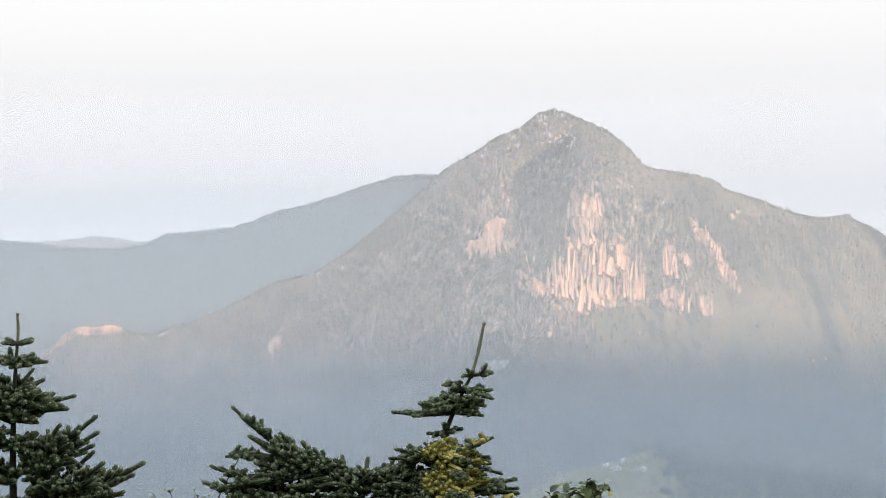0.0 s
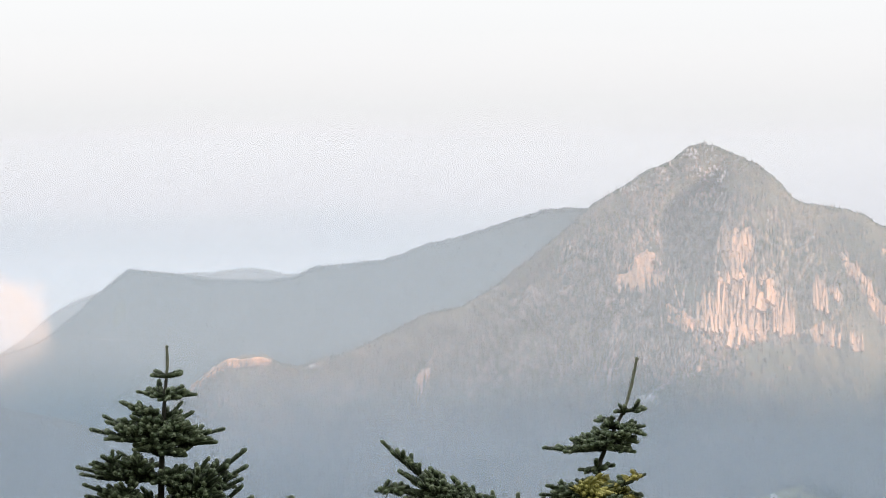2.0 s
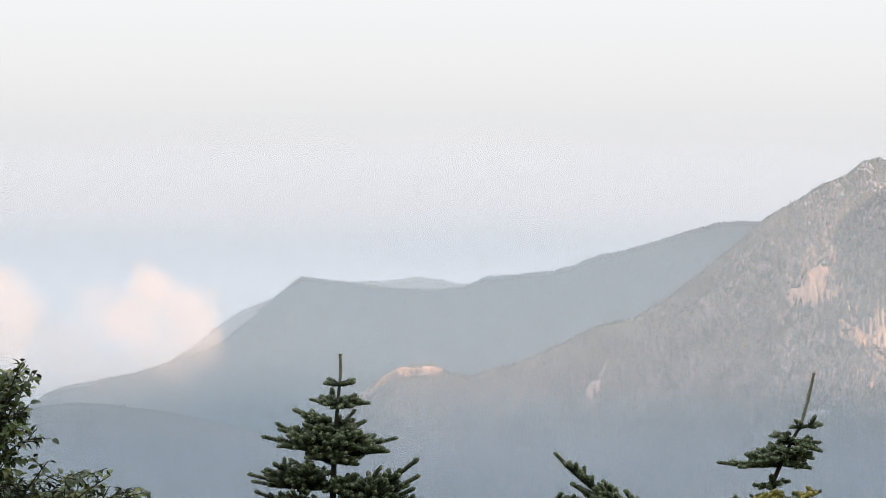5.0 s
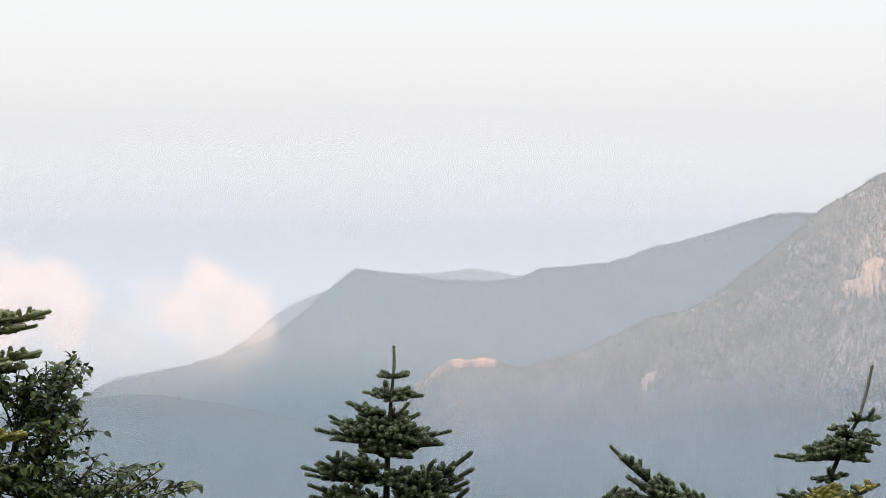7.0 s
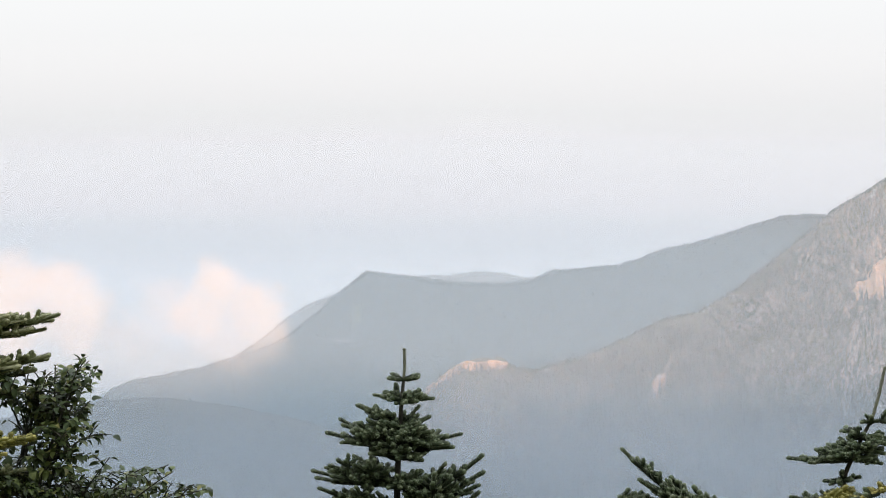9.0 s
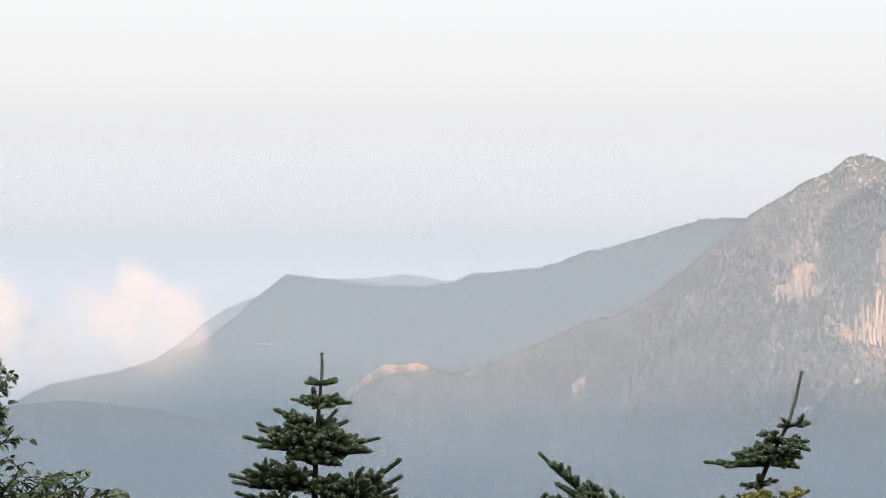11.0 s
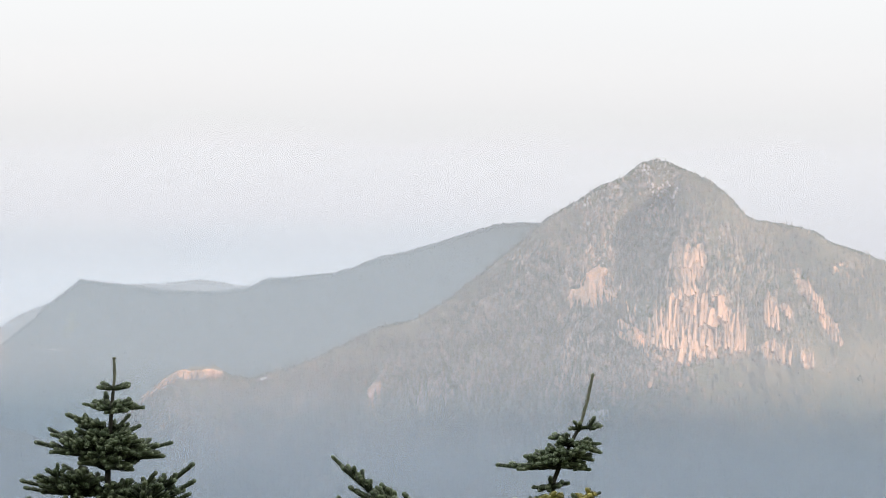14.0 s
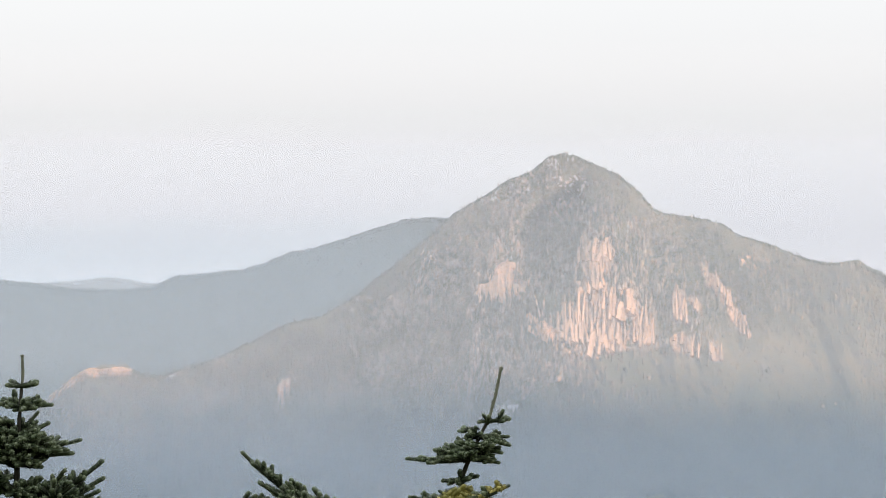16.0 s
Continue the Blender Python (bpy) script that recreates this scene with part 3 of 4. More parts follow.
def pillar_mesh(rng, lean):
    """A cracked granite pillar, 1 wide and 1 high, with a slanting broken top."""
    sides, levels = 6, 6
    rad = np.array([rng.uniform(0.34, 0.60) for _ in range(sides)])
    slant = rng.normal(0, 0.16)
    verts, faces = [], []
    for j in range(levels):
        t = j / (levels - 1)
        grow = 1.08 - 0.34 * t * t
        sx, sy = rng.normal(0, 0.05), rng.normal(0, 0.06)
        for i in range(sides):
            a = 2 * math.pi * i / sides + 0.3
            r = rad[i] * grow * rng.uniform(0.88, 1.12)
            x = r * math.cos(a) + sx + lean * t
            verts.append((x, r * math.sin(a) + sy, t + (slant * x + rng.normal(0, 0.05) if j == levels - 1 else rng.normal(0, 0.02))))
    for j in range(levels - 1):
        for i in range(sides):
            k, m = j * sides + i, j * sides + (i + 1) % sides
            faces.append((k, m, m + sides, k + sides))
    faces.append(tuple(range((levels - 1) * sides, levels * sides)))
    faces.append(tuple(reversed(range(sides))))
    me = bpy.data.meshes.new("rock_pillar")
    me.from_pydata(verts, [], faces)
    me.materials.append(ROCK)
    return me


PILLARS = [pillar_mesh(rng, rng.normal(0, 0.22)) for _ in range(14)]


def cliff(label, faces, stations, material=ROCK):
    """faces: which bare oval, proud, block width; stations: (across, top, foot, width, proud)."""
    thing = new("cliff")
    tagged(thing, label, "cliff")
    for n, proud, block, split in faces:
        rock_face(thing, BARE[n], n, proud, block, material, split=split)
    broken = []
    for u, top, foot, width, proud in stations:
        joint = foot + (top - foot) * rng.uniform(0.3, 0.65)
        broken.append((u, joint + 4, foot, width * rng.uniform(0.9, 1.35), proud))
        broken.append((u + rng.normal(0, 0.35) * width, top, joint - 5, width * rng.uniform(0.55, 1.0), proud - rng.uniform(0, 1.5)))
        if rng.uniform() < 0.5:
            broken.append((u + rng.choice((-0.8, 0.8)) * width, joint + rng.uniform(-4, 8), foot + rng.uniform(0, 8), width * rng.uniform(0.4, 0.7), proud + 1))
    for u, top, foot, width, proud in broken:
        lean = rng.normal(0, 0.09) * (top - foot)
        a, b = peak.place(np.array([u]), np.array([foot]), proud)[0], peak.place(np.array([u + lean]), np.array([top]), proud + 1.5)[0]
        ob = new("rock_pillar", PILLARS[rng.integers(0, len(PILLARS))])
        up = Vector(b - a)
        side = Vector((1, 0, 0)) - up.normalized() * up.normalized().x
        side.normalize()
        front = up.normalized().cross(side)
        m = Matrix((side * width, front * width * 1.1, up)).transposed().to_4x4()
        m.translation = Vector(a)
        ob.parent = thing
        ob.matrix_basis = m
    return thing


def rows_of(count, u0, u1, top, foot, width, proud):
    out = []
    for i in range(count):
        u = u0 + (u1 - u0) * (i + rng.uniform(0.1, 0.9)) / count
        k = (u - u0) / (u1 - u0)
        t = top[0] * (1 - k) + top[1] * k + rng.uniform(-9, 9)
        f = foot[0] * (1 - k) + foot[1] * k + rng.uniform(-3, 9)
        out.append((u, t, f, rng.uniform(*width), rng.uniform(*proud)))
    return out


cliff("tall sunlit granite buttress with vertical cracks", [(0, 7, 4.0, 0.55)],
      rows_of(8, 126, 160, (-6, -4), (-26, -24), (3, 6), (2, 5)) + rows_of(8, 124, 154, (-26, -26), (-56, -60), (3.5, 7), (2, 5)))
cliff("wall of slender upright granite pillars, warm in the sun", [(2, 7, 4.4, 0.9)],
      rows_of(3, 83, 91, (-66, -66), (-78, -80), (1.8, 3), (2, 4)) + rows_of(9, 104, 132, (-60, -62), (-104, -108), (2.6, 5), (3, 6))
      + rows_of(8, 134, 168, (-86, -88), (-120, -114), (3.6, 6), (6, 10)) + rows_of(7, 150, 182, (-58, -58), (-82, -86), (4, 7.5), (4, 7))
      + rows_of(5, 160, 184, (-44, -50), (-58, -66), (2.6, 4.5), (3, 5)) + rows_of(8, 182, 203, (-62, -76), (-108, -114), (2.6, 4.6), (3, 6)))
cliff("broken granite towers on the wooded shoulder", [(4, 3, 3.5, 0.9), (5, 3, 3.0, 0.9), (6, 3, 3.0, 0.9)],
      rows_of(6, 220, 236, (-56, -54), (-80, -88), (2.4, 4.2), (3, 6)) + rows_of(4, 240, 249, (-56, -58), (-74, -78), (1.8, 3), (2, 4))
      + rows_of(9, 250, 284, (-28, -62), (-40, -80), (2.2, 3.8), (2, 4)) + rows_of(5, 284, 300, (-80, -94), (-90, -104), (1.6, 2.8), (2, 3)))
cliff("low granite outcrops above the meadow", [(7, 3, 3.5, 0.9), (14, 3, 3.0, 0.9)],
      rows_of(6, 222, 248, (-100, -106), (-112, -124), (2.0, 3.6), (2, 3)) + rows_of(4, 256, 272, (-106, -110), (-120, -127), (1.8, 3.2), (2, 3)))
cliff("bare warm rock slab in a clearing of the woods", [(1, 5, 4.0, 0.5), (15, 5, 4.0, 0.5)], rows_of(5, 64, 78, (-34, -36), (-48, -54), (1.4, 2.6), (2, 3)), RED_EARTH)
cliff("bare reddish spur catching the sun", [(8, 1.8, 40.0, 0.0), (11, 1.8, 40.0, 0.0)], [], RED_EARTH)
cliff("reddish landslip scar in the woods", [(9, 3.0, 9.0, 0.2)], [], RED_EARTH)


def rocks(name, count, u0, u1, w0, w1, size, label, tilt=0.0, material=PALE_ROCK, massif=peak, proud=0.6):
    u, w = rng.uniform(u0, u1, count), rng.uniform(w0, w1, count)
    w = w + tilt * (u - (u0 + u1) / 2)
    w = np.minimum(w, massif.top(u) - 0.5)
    p = massif.place(u, w, proud)
    s = size * rng.uniform(0.5, 1.5, count)
    tagged(scatter(name, BOULDERS, p, np.stack([s * rng.uniform(0.5, 0.95, count), s, s * rng.uniform(0.9, 1.8, count)], -1), material, rng), label, "rocks")


rocks("scree", 420, 74, 110, -105, -87, 2.9, "warm tumbled boulders below the cliff", -0.6, RED_EARTH)
rocks("scree", 260, 104, 146, -120, -100, 2.9, "warm tumbled boulders below the cliff", -0.25, ROCK)
rocks("rock_field", 540, 24, 72, -66, -46, 2.3, "warm boulders strewn over the bare slope", 0.1, RED_EARTH)
rocks("rock_field", 260, 38, 62, -54, -30, 2.3, "warm boulders strewn over the top of the bare slope", 0.0, RED_EARTH)
rocks("rock_field", 240, 130, 163, -34, 1, 3.4, "warm blocks crowding the top of the buttress", 0.0, ROCK)
rocks("rock_field", 200, 132, 160, -38, -2, 2.8, "reddish blocks crowding the top of the buttress", 0.0, RED_EARTH)
rocks("rock_field", 160, 100, 205, -112, -56, 2.6, "grey blocks wedged between the pillars", 0.0, ROCK)
rocks("summit_rocks", 46, 86, 132, 68, 84, 2.7, "grey boulders round the summit")
rocks("summit_rocks", 44, 98, 134, 46, 62, 3.2, "grey boulders below the summit")
rocks("crest_rocks", 46, 24, 84, 22, 52, 3.0, "pale outcrops along the mountain crest", 0.5)
rocks("crest_rocks", 80, 128, 280, -30, 34, 2.4, "pale outcrops on the upper flank", -0.35)
rocks("bare_spur", 170, -408, -366, -152, -143, 2.3, "reddish boulders along the falling end of the spur", 0.7, RED_EARTH)
rocks("bare_spur", 150, -370, -326, -140, -132, 2.1, "reddish boulders along the sunlit spur", 0.05, RED_EARTH)
rocks("shoulder_rocks", 70, 288, 330, -38, -22, 2.4, "warm outcrops on the far shoulder", -0.35, RED_EARTH)
rocks("bare_slide", 150, 42, 66, -184, -170, 3.2, "pale rocks above the valley", 0.0, PALE_ROCK, peak, 2.0)
rocks("slip_rocks", 110, -178, -163, -164, -148, 2.4, "reddish blocks on the landslip scar", 1.6, RED_EARTH)
rocks("spur_rocks", 40, -310, -270, -152, -138, 1.9, "pale rocks on the low spur", 0.0)
rocks("flank_rocks", 160, -240, 60, -150, -60, 2.0, "scattered pale rocks among the trees", 0.3)
rocks("bare_slide", 420, -606, -592, -120, -92, 1.2, "faint pale rockslide on the hazy ridge", 0.9, MEADOW, ridge, 2.6)


# ---- valley details ----
def house(x, y, w, d, h, turn, label):
    z = float(ground_height(np.array([x]), np.array([y]))[0]) - 0.6
    thing = new("house")
    tagged(thing, label, "house", "houses in the valley")
    w, d, h = 0.75 * w, 0.75 * d, 0.75 * h
    thing.matrix_basis = pose(x, y, z, 0, 0, turn)
    bm = bmesh.new()
    bmesh.ops.create_cube(bm, size=1, matrix=Matrix.LocRotScale((0, 0, h / 2), None, (w, d, h)))
    part("wall", bm, WALL, thing)
    bm = bmesh.new()
    e, r = 0.5, h + w * 0.22
    pts = [(-w / 2 - e, -d / 2 - e, h), (w / 2 + e, -d / 2 - e, h), (w / 2 + e, d / 2 + e, h), (-w / 2 - e, d / 2 + e, h), (0, -d / 2 - e, r), (0, d / 2 + e, r)]
    vs = [bm.verts.new(p) for p in pts]
    for f in ((0, 1, 4), (1, 2, 5, 4), (2, 3, 5), (3, 0, 4, 5), (3, 2, 1, 0)):
        bm.faces.new([vs[i] for i in f])
    part("roof", bm, ROOF, thing)
    for k in (-0.28, 0.28):
        bm = bmesh.new()
        bmesh.ops.create_cube(bm, size=1, matrix=Matrix.LocRotScale((k * w, -d / 2 - 0.02, h * 0.55), None, (w * 0.16, 0.12, h * 0.35)))
        window = part("window", bm, GLASS, thing)
        bm = bmesh.new()
        bmesh.ops.create_cube(bm, size=1, matrix=Matrix.LocRotScale((k * w, -d / 2 - 0.06, h * 0.36), None, (w * 0.2, 0.24, 0.12)))
        part("sill", bm, ROOF, window)
    bm = bmesh.new()
    bmesh.ops.create_cube(bm, size=1, matrix=Matrix.LocRotScale((0, -d / 2 - 0.02, h * 0.32), None, (w * 0.14, 0.12, h * 0.62)))
    part("door", bm, BARK, thing)
    bm = bmesh.new()
    bmesh.ops.create_cube(bm, size=1, matrix=Matrix.LocRotScale((w * 0.18, d * 0.2, h + w * 0.2), None, (0.6, 0.6, 1.4)))
    part("chimney", bm, WALL, thing)
    return thing


def on_ground(x, z, y0=1700, y1=3000):
    """Where the sight line towards (x, z) on the plane 2300 m off meets the ground."""
    y = np.linspace(y0, y1, 1300)
    k = y / 2300
    under = ground_height(x * k, y) > z * k
    i = int(np.argmax(under)) if under.any() else 600
    return x * k[i], y[i]


for (x, z), w, d, h, turn, label in (((118, -200), 6, 8, 3, 35, "small white farmhouse with a pale roof"), ((124, -203), 11, 8, 3.4, -8, "long white farmhouse with a pale roof"),
                                     ((130, -198), 5, 6, 5, 15, "narrow tall white house"), ((143, -203), 8, 6, 3, -40, "small white barn with a pale roof"),
                                     ((82, -203), 3, 3, 2.4, 10, "tiny white hut at the meadow's edge")):
    house(*on_ground(x, z), w, d, h, turn, label)


def snag(x, y, z, tall):
    verts, faces, sides = [], [], 6
    bend = [rng.normal(0, 0.03) for _ in range(6)]
    for j in range(6):
        t = j / 5
        r = 0.35 * (1 - 0.8 * t)
        for i in range(sides):
            a = 2 * math.pi * i / sides
            verts.append((r * math.cos(a) + bend[j] * tall * t, r * math.sin(a), tall * t))
    for j in range(5):
        for i in range(sides):
            k, m = j * sides + i, j * sides + (i + 1) % sides
            faces.append((k, m, m + sides, k + sides))
    for b in range(3):
        k, t, s = len(verts), 0.5 + 0.15 * b, (-1) ** b
        verts += [(0, 0.1, tall * t), (0, -0.1, tall * t), (0, 0, tall * t - 0.3), (s * tall * 0.13, 0, tall * (t + 0.1))]
        faces += [(k, k + 1, k + 3), (k + 1, k + 2, k + 3), (k + 2, k, k + 3)]
    ob = mesh_object("dead_tree", verts, faces, SNAG)
    ob.location = (x, y, z - 0.5)
    tagged(ob, "bleached bare trunk standing above the woods", "dead tree", "dead trees in the valley")


for x, z, tall in ((151, -200, 9), (158, -206, 12), (231, -168, 11), (330, -170, 10), (360, -216, 9), (395, -218, 11), (213, -196, 8), (279, -132, 8)):
    px, py = on_ground(x, z)
    snag(px, py, float(ground_height(np.array([px]), np.array([py]))[0]), tall)

# meadow on the village hill: a sheet laid just over the ground
mx, my = np.meshgrid(np.linspace(20, 190, 40), np.linspace(2180, 2380, 40))
edge = np.sqrt(((mx - 100) / 72) ** 2 + ((my - 2280) / 90) ** 2)
mesh_faces = grid_faces(40, 40)
inside = (edge + 0.15 * fbm(mx / 20.0, my / 20.0, 91, 3)).reshape(-1)[mesh_faces].max(1) < 1
meadow = mesh_object("meadow", np.stack([mx, my, ground_height(mx, my) + 0.5], -1).reshape(-1, 3), mesh_faces[inside], MEADOW, smooth=True)
tagged(meadow, "pale green pasture on the village hill", "meadow", kind="structure")

# the pale road cut along the far ridge
ru = np.linspace(-674, -572, 60)
rw = np.interp(ru, [-674, -664, -650, -634, -612, -572], [-128.5, -132.5, -135.4, -137.2, -138.4, -139.2]) + 0.35 * fbm(ru / 9.0, ru * 0, 95, 2)
rh = 0.12 + 0.42 * np.exp(-((ru + 620) / 14) ** 2) + 0.12 * np.abs(fbm(ru / 5.0, ru * 0, 97, 2))
upper, lower = ridge.place(ru, rw + rh, 7), ridge.place(ru, rw - rh, 7.2)
deep = lower + (0, 6, -0.4)
tagged(mesh_object("road", np.stack([upper, lower, deep]).reshape(-1, 3), grid_faces(3, 60), ROAD), "thin pale road cut across the far ridge", "road", kind="structure")


# ---- the firs close to the viewpoint ----
def blades(base, way, side, length, width):
    """Flat pointed needles: base (n, 3), way and side unit vectors."""
    mid = base + way * (length * 0.55)[:, None]
    v = np.stack([base, mid - side * (width / 2)[:, None], base + way * length[:, None], mid + side * (width / 2)[:, None]], 1)
    return v.reshape(-1, 3)


def tube(points, radii, sides=6):
    points = np.asarray(points, float)
    n = len(points)
    along = np.gradient(points, axis=0)
    along /= np.linalg.norm(along, axis=1)[:, None] + 1e-9
    ref = np.array([0, 0, 1.0]) if abs(along[:, 2]).mean() < 0.8 else np.array([1.0, 0, 0])
    s = np.cross(along, ref)
    s /= np.linalg.norm(s, axis=1)[:, None] + 1e-9
    t = np.cross(s, along)
    a = np.arange(sides) * 2 * math.pi / sides
    ring = points[:, None] + np.asarray(radii)[:, None, None] * (np.cos(a)[None, :, None] * s[:, None] + np.sin(a)[None, :, None] * t[:, None])
    i = np.arange(n - 1)[:, None] * sides + np.arange(sides)[None, :]
    j = np.arange(n - 1)[:, None] * sides + (np.arange(sides)[None, :] + 1) % sides
    return ring.reshape(-1, 3), np.stack([i, j, j + sides, i + sides], -1).reshape(-1, 4)


def shoot(p0, p1, r, rng, dense=1700.0):
    """A needle-covered shoot from p0 to p1, blunt at its end: a leafy core and its needles."""
    p0, p1 = np.asarray(p0, float), np.asarray(p1, float)
    d = p1 - p0
    L = np.linalg.norm(d)
    d = d / L
    ref = np.array([0, 0, 1.0]) if abs(d[2]) < 0.9 else np.array([1.0, 0, 0])
    s = np.cross(d, ref)
    s /= np.linalg.norm(s)
    t = np.cross(s, d)
    cap = min(0.5, 0.55 * r / L)
    ts = np.array([0.0, 0.12, 1 - 1.6 * cap, 1 - 0.6 * cap, 1 - 0.15 * cap, 1.0])
    core = tube(p0 + d * L * ts[:, None], r * np.array([0.24, 0.46, 0.52, 0.48, 0.30, 0.01]), 5)
    n = max(16, int(L * dense))
    k, a = rng.uniform(0.0, 1.0, n), rng.uniform(0, 2 * math.pi, n)
    radial = np.cos(a)[:, None] * s + np.sin(a)[:, None] * t
    end = np.clip((k - 1 + 1.4 * cap) / (1.4 * cap), 0, 1)
    way = radial + (1.25 + 1.7 * end * end)[:, None] * d + 0.12 * np.array([0, 0, 1.0])
    way /= np.linalg.norm(way, axis=1)[:, None]
    side = np.cross(way, radial + 0.25 * rng.normal(size=(n, 3)))
    side /= np.linalg.norm(side, axis=1)[:, None] + 1e-9
    base = p0 + d * ((L - 0.25 * r) * k)[:, None] + radial * (r * 0.47 * np.sqrt(1 - 0.93 * end * end))[:, None]
    half = side * (r * 0.12)
    tip = base + way * (r * rng.uniform(0.48, 0.72, n) * (1 - 0.4 * end))[:, None]
    v = np.stack([base - half, base + half, tip], 1).reshape(-1, 3)
    f = np.arange(n * 3).reshape(-1, 3)
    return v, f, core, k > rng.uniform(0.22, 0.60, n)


def frond_mesh(L, seed, material, fat=0.0158):
    """A fir branch of length L along x: blunt side shoots spread flat, the end shoot standing free."""
    rng = np.random.default_rng(seed)
    vs, fs, ages, base = [], [], [], 0
    old = 1 if material is NEEDLES else 0

    def put(v, f, age=1):
        nonlocal base
        if f.shape[1] == 4:
            f = np.concatenate([f[:, :3], f[:, (0, 2, 3)]])
            age = age if np.isscalar(age) else np.concatenate([age, age])
        vs.append(v)
        fs.append(f + base)
        ages.append(np.broadcast_to(age, len(f)))
        base += len(v)

    def axis(t):
        return np.array([L * t, 0.02 * L * math.sin(3 * t + seed), 0.13 * L * (t * t - t)])

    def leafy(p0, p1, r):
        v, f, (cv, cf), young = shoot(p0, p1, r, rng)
        # Shoot bases take the dark needles: age, and painted shade in the gaps.
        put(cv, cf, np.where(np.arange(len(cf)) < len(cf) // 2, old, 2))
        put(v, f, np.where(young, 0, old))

    pts = np.array([axis(t) for t in np.linspace(0, 1, 8)])
    put(*tube(pts, np.linspace(0.004 + 0.010 * L, 0.0025, 8)))
    first = 0.0 if L < 0.1 else 0.06
    cuts = np.linspace(first, 1, max(2, int(L * (1 - first) / 0.085) + 1))
    for a, b in zip(cuts[:-1], cuts[1:]):
        leafy(axis(a), axis(min(1, b + 0.01)), fat * (1.0 if b < 0.99 else 0.80))
    t = 0.25 if L > 0.1 else 0.40
    while t < 1 - 0.078 / L or (t < 0.45 and 0.065 < L < 0.1):
        p = axis(t)
        for s in (-1, 1):
            n = min(0.082, 0.28 * L * (1 - t) + 0.036) * rng.uniform(0.8, 1.2)
            a = rng.uniform(0.65, 1.0) * s
            way = np.array([math.cos(a), math.sin(a), rng.uniform(-0.05, 0.45)])
            way /= np.linalg.norm(way)
            leafy(p, p + way * n, fat * rng.uniform(0.82, 1.0))
            if n > 0.060:
                s2 = rng.choice((-1, 1))
                a2 = a + s2 * rng.uniform(0.6, 1.0)
                w2 = np.array([math.cos(a2), math.sin(a2), rng.uniform(0.0, 0.5)])
                q = p + way * n * rng.uniform(0.35, 0.6)
                leafy(q, q + w2 / np.linalg.norm(w2) * n * 0.55, fat * 0.88)
        if rng.uniform() < 0.45:
            w3 = np.array([0.6, rng.uniform(-0.4, 0.4), 0.9])
            leafy(p, p + w3 / np.linalg.norm(w3) * rng.uniform(0.040, 0.056), fat * 0.88)
        t += rng.uniform(0.034, 0.046) / L
    me = bpy.data.meshes.new("branch")
    v, f = np.concatenate(vs).astype(np.float32), np.concatenate(fs).astype(np.int32)
    me.vertices.add(len(v))
    me.vertices.foreach_set("co", v.ravel())
    me.loops.add(f.size)
    me.loops.foreach_set("vertex_index", f.ravel())
    me.polygons.add(len(f))
    me.polygons.foreach_set("loop_start", np.arange(0, f.size, 3, dtype=np.int32))
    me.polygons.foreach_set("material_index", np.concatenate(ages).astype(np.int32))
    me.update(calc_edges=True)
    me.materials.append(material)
    me.materials.append(SHADED_OLD_NEEDLES)
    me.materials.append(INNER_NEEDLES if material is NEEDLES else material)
    return me


FRONDS = {}


def frond(L, material):
    sizes = (0.05, 0.08, 0.12, 0.17, 0.23, 0.30, 0.40)
    n = min(sizes, key=lambda s: abs(math.log(s / L)))
    key = (n, int(rng.integers(0, 3)), material.name)
    if key not in FRONDS:
        FRONDS[key] = frond_mesh(n, int(n * 1000) + key[1], material)
    return FRONDS[key], n


def branch(thing, p0, p1, material=None, roll=0.0):
    p0, p1 = Vector(p0), Vector(p1)
    material = material or NEEDLES
    me, n = frond((p1 - p0).length, material)
    x = (p1 - p0).normalized()
    z = Vector((0, 0, 1)) - x * x.z
    if z.length < 0.2:
        z = Vector((0, -1, 0)) - x * -x.y
    z.normalize()
    y = z.cross(x)
    k = (p1 - p0).length / n
    m = Matrix((x, y, z)).transposed().to_4x4() @ Matrix.Rotation(roll, 4, "X") @ Matrix.Scale(k, 4)
    m.translation = p0
    ob = new("branch", me)
    ob.parent = thing
    ob.matrix_basis = thing.matrix_basis.inverted() @ m
    return ob


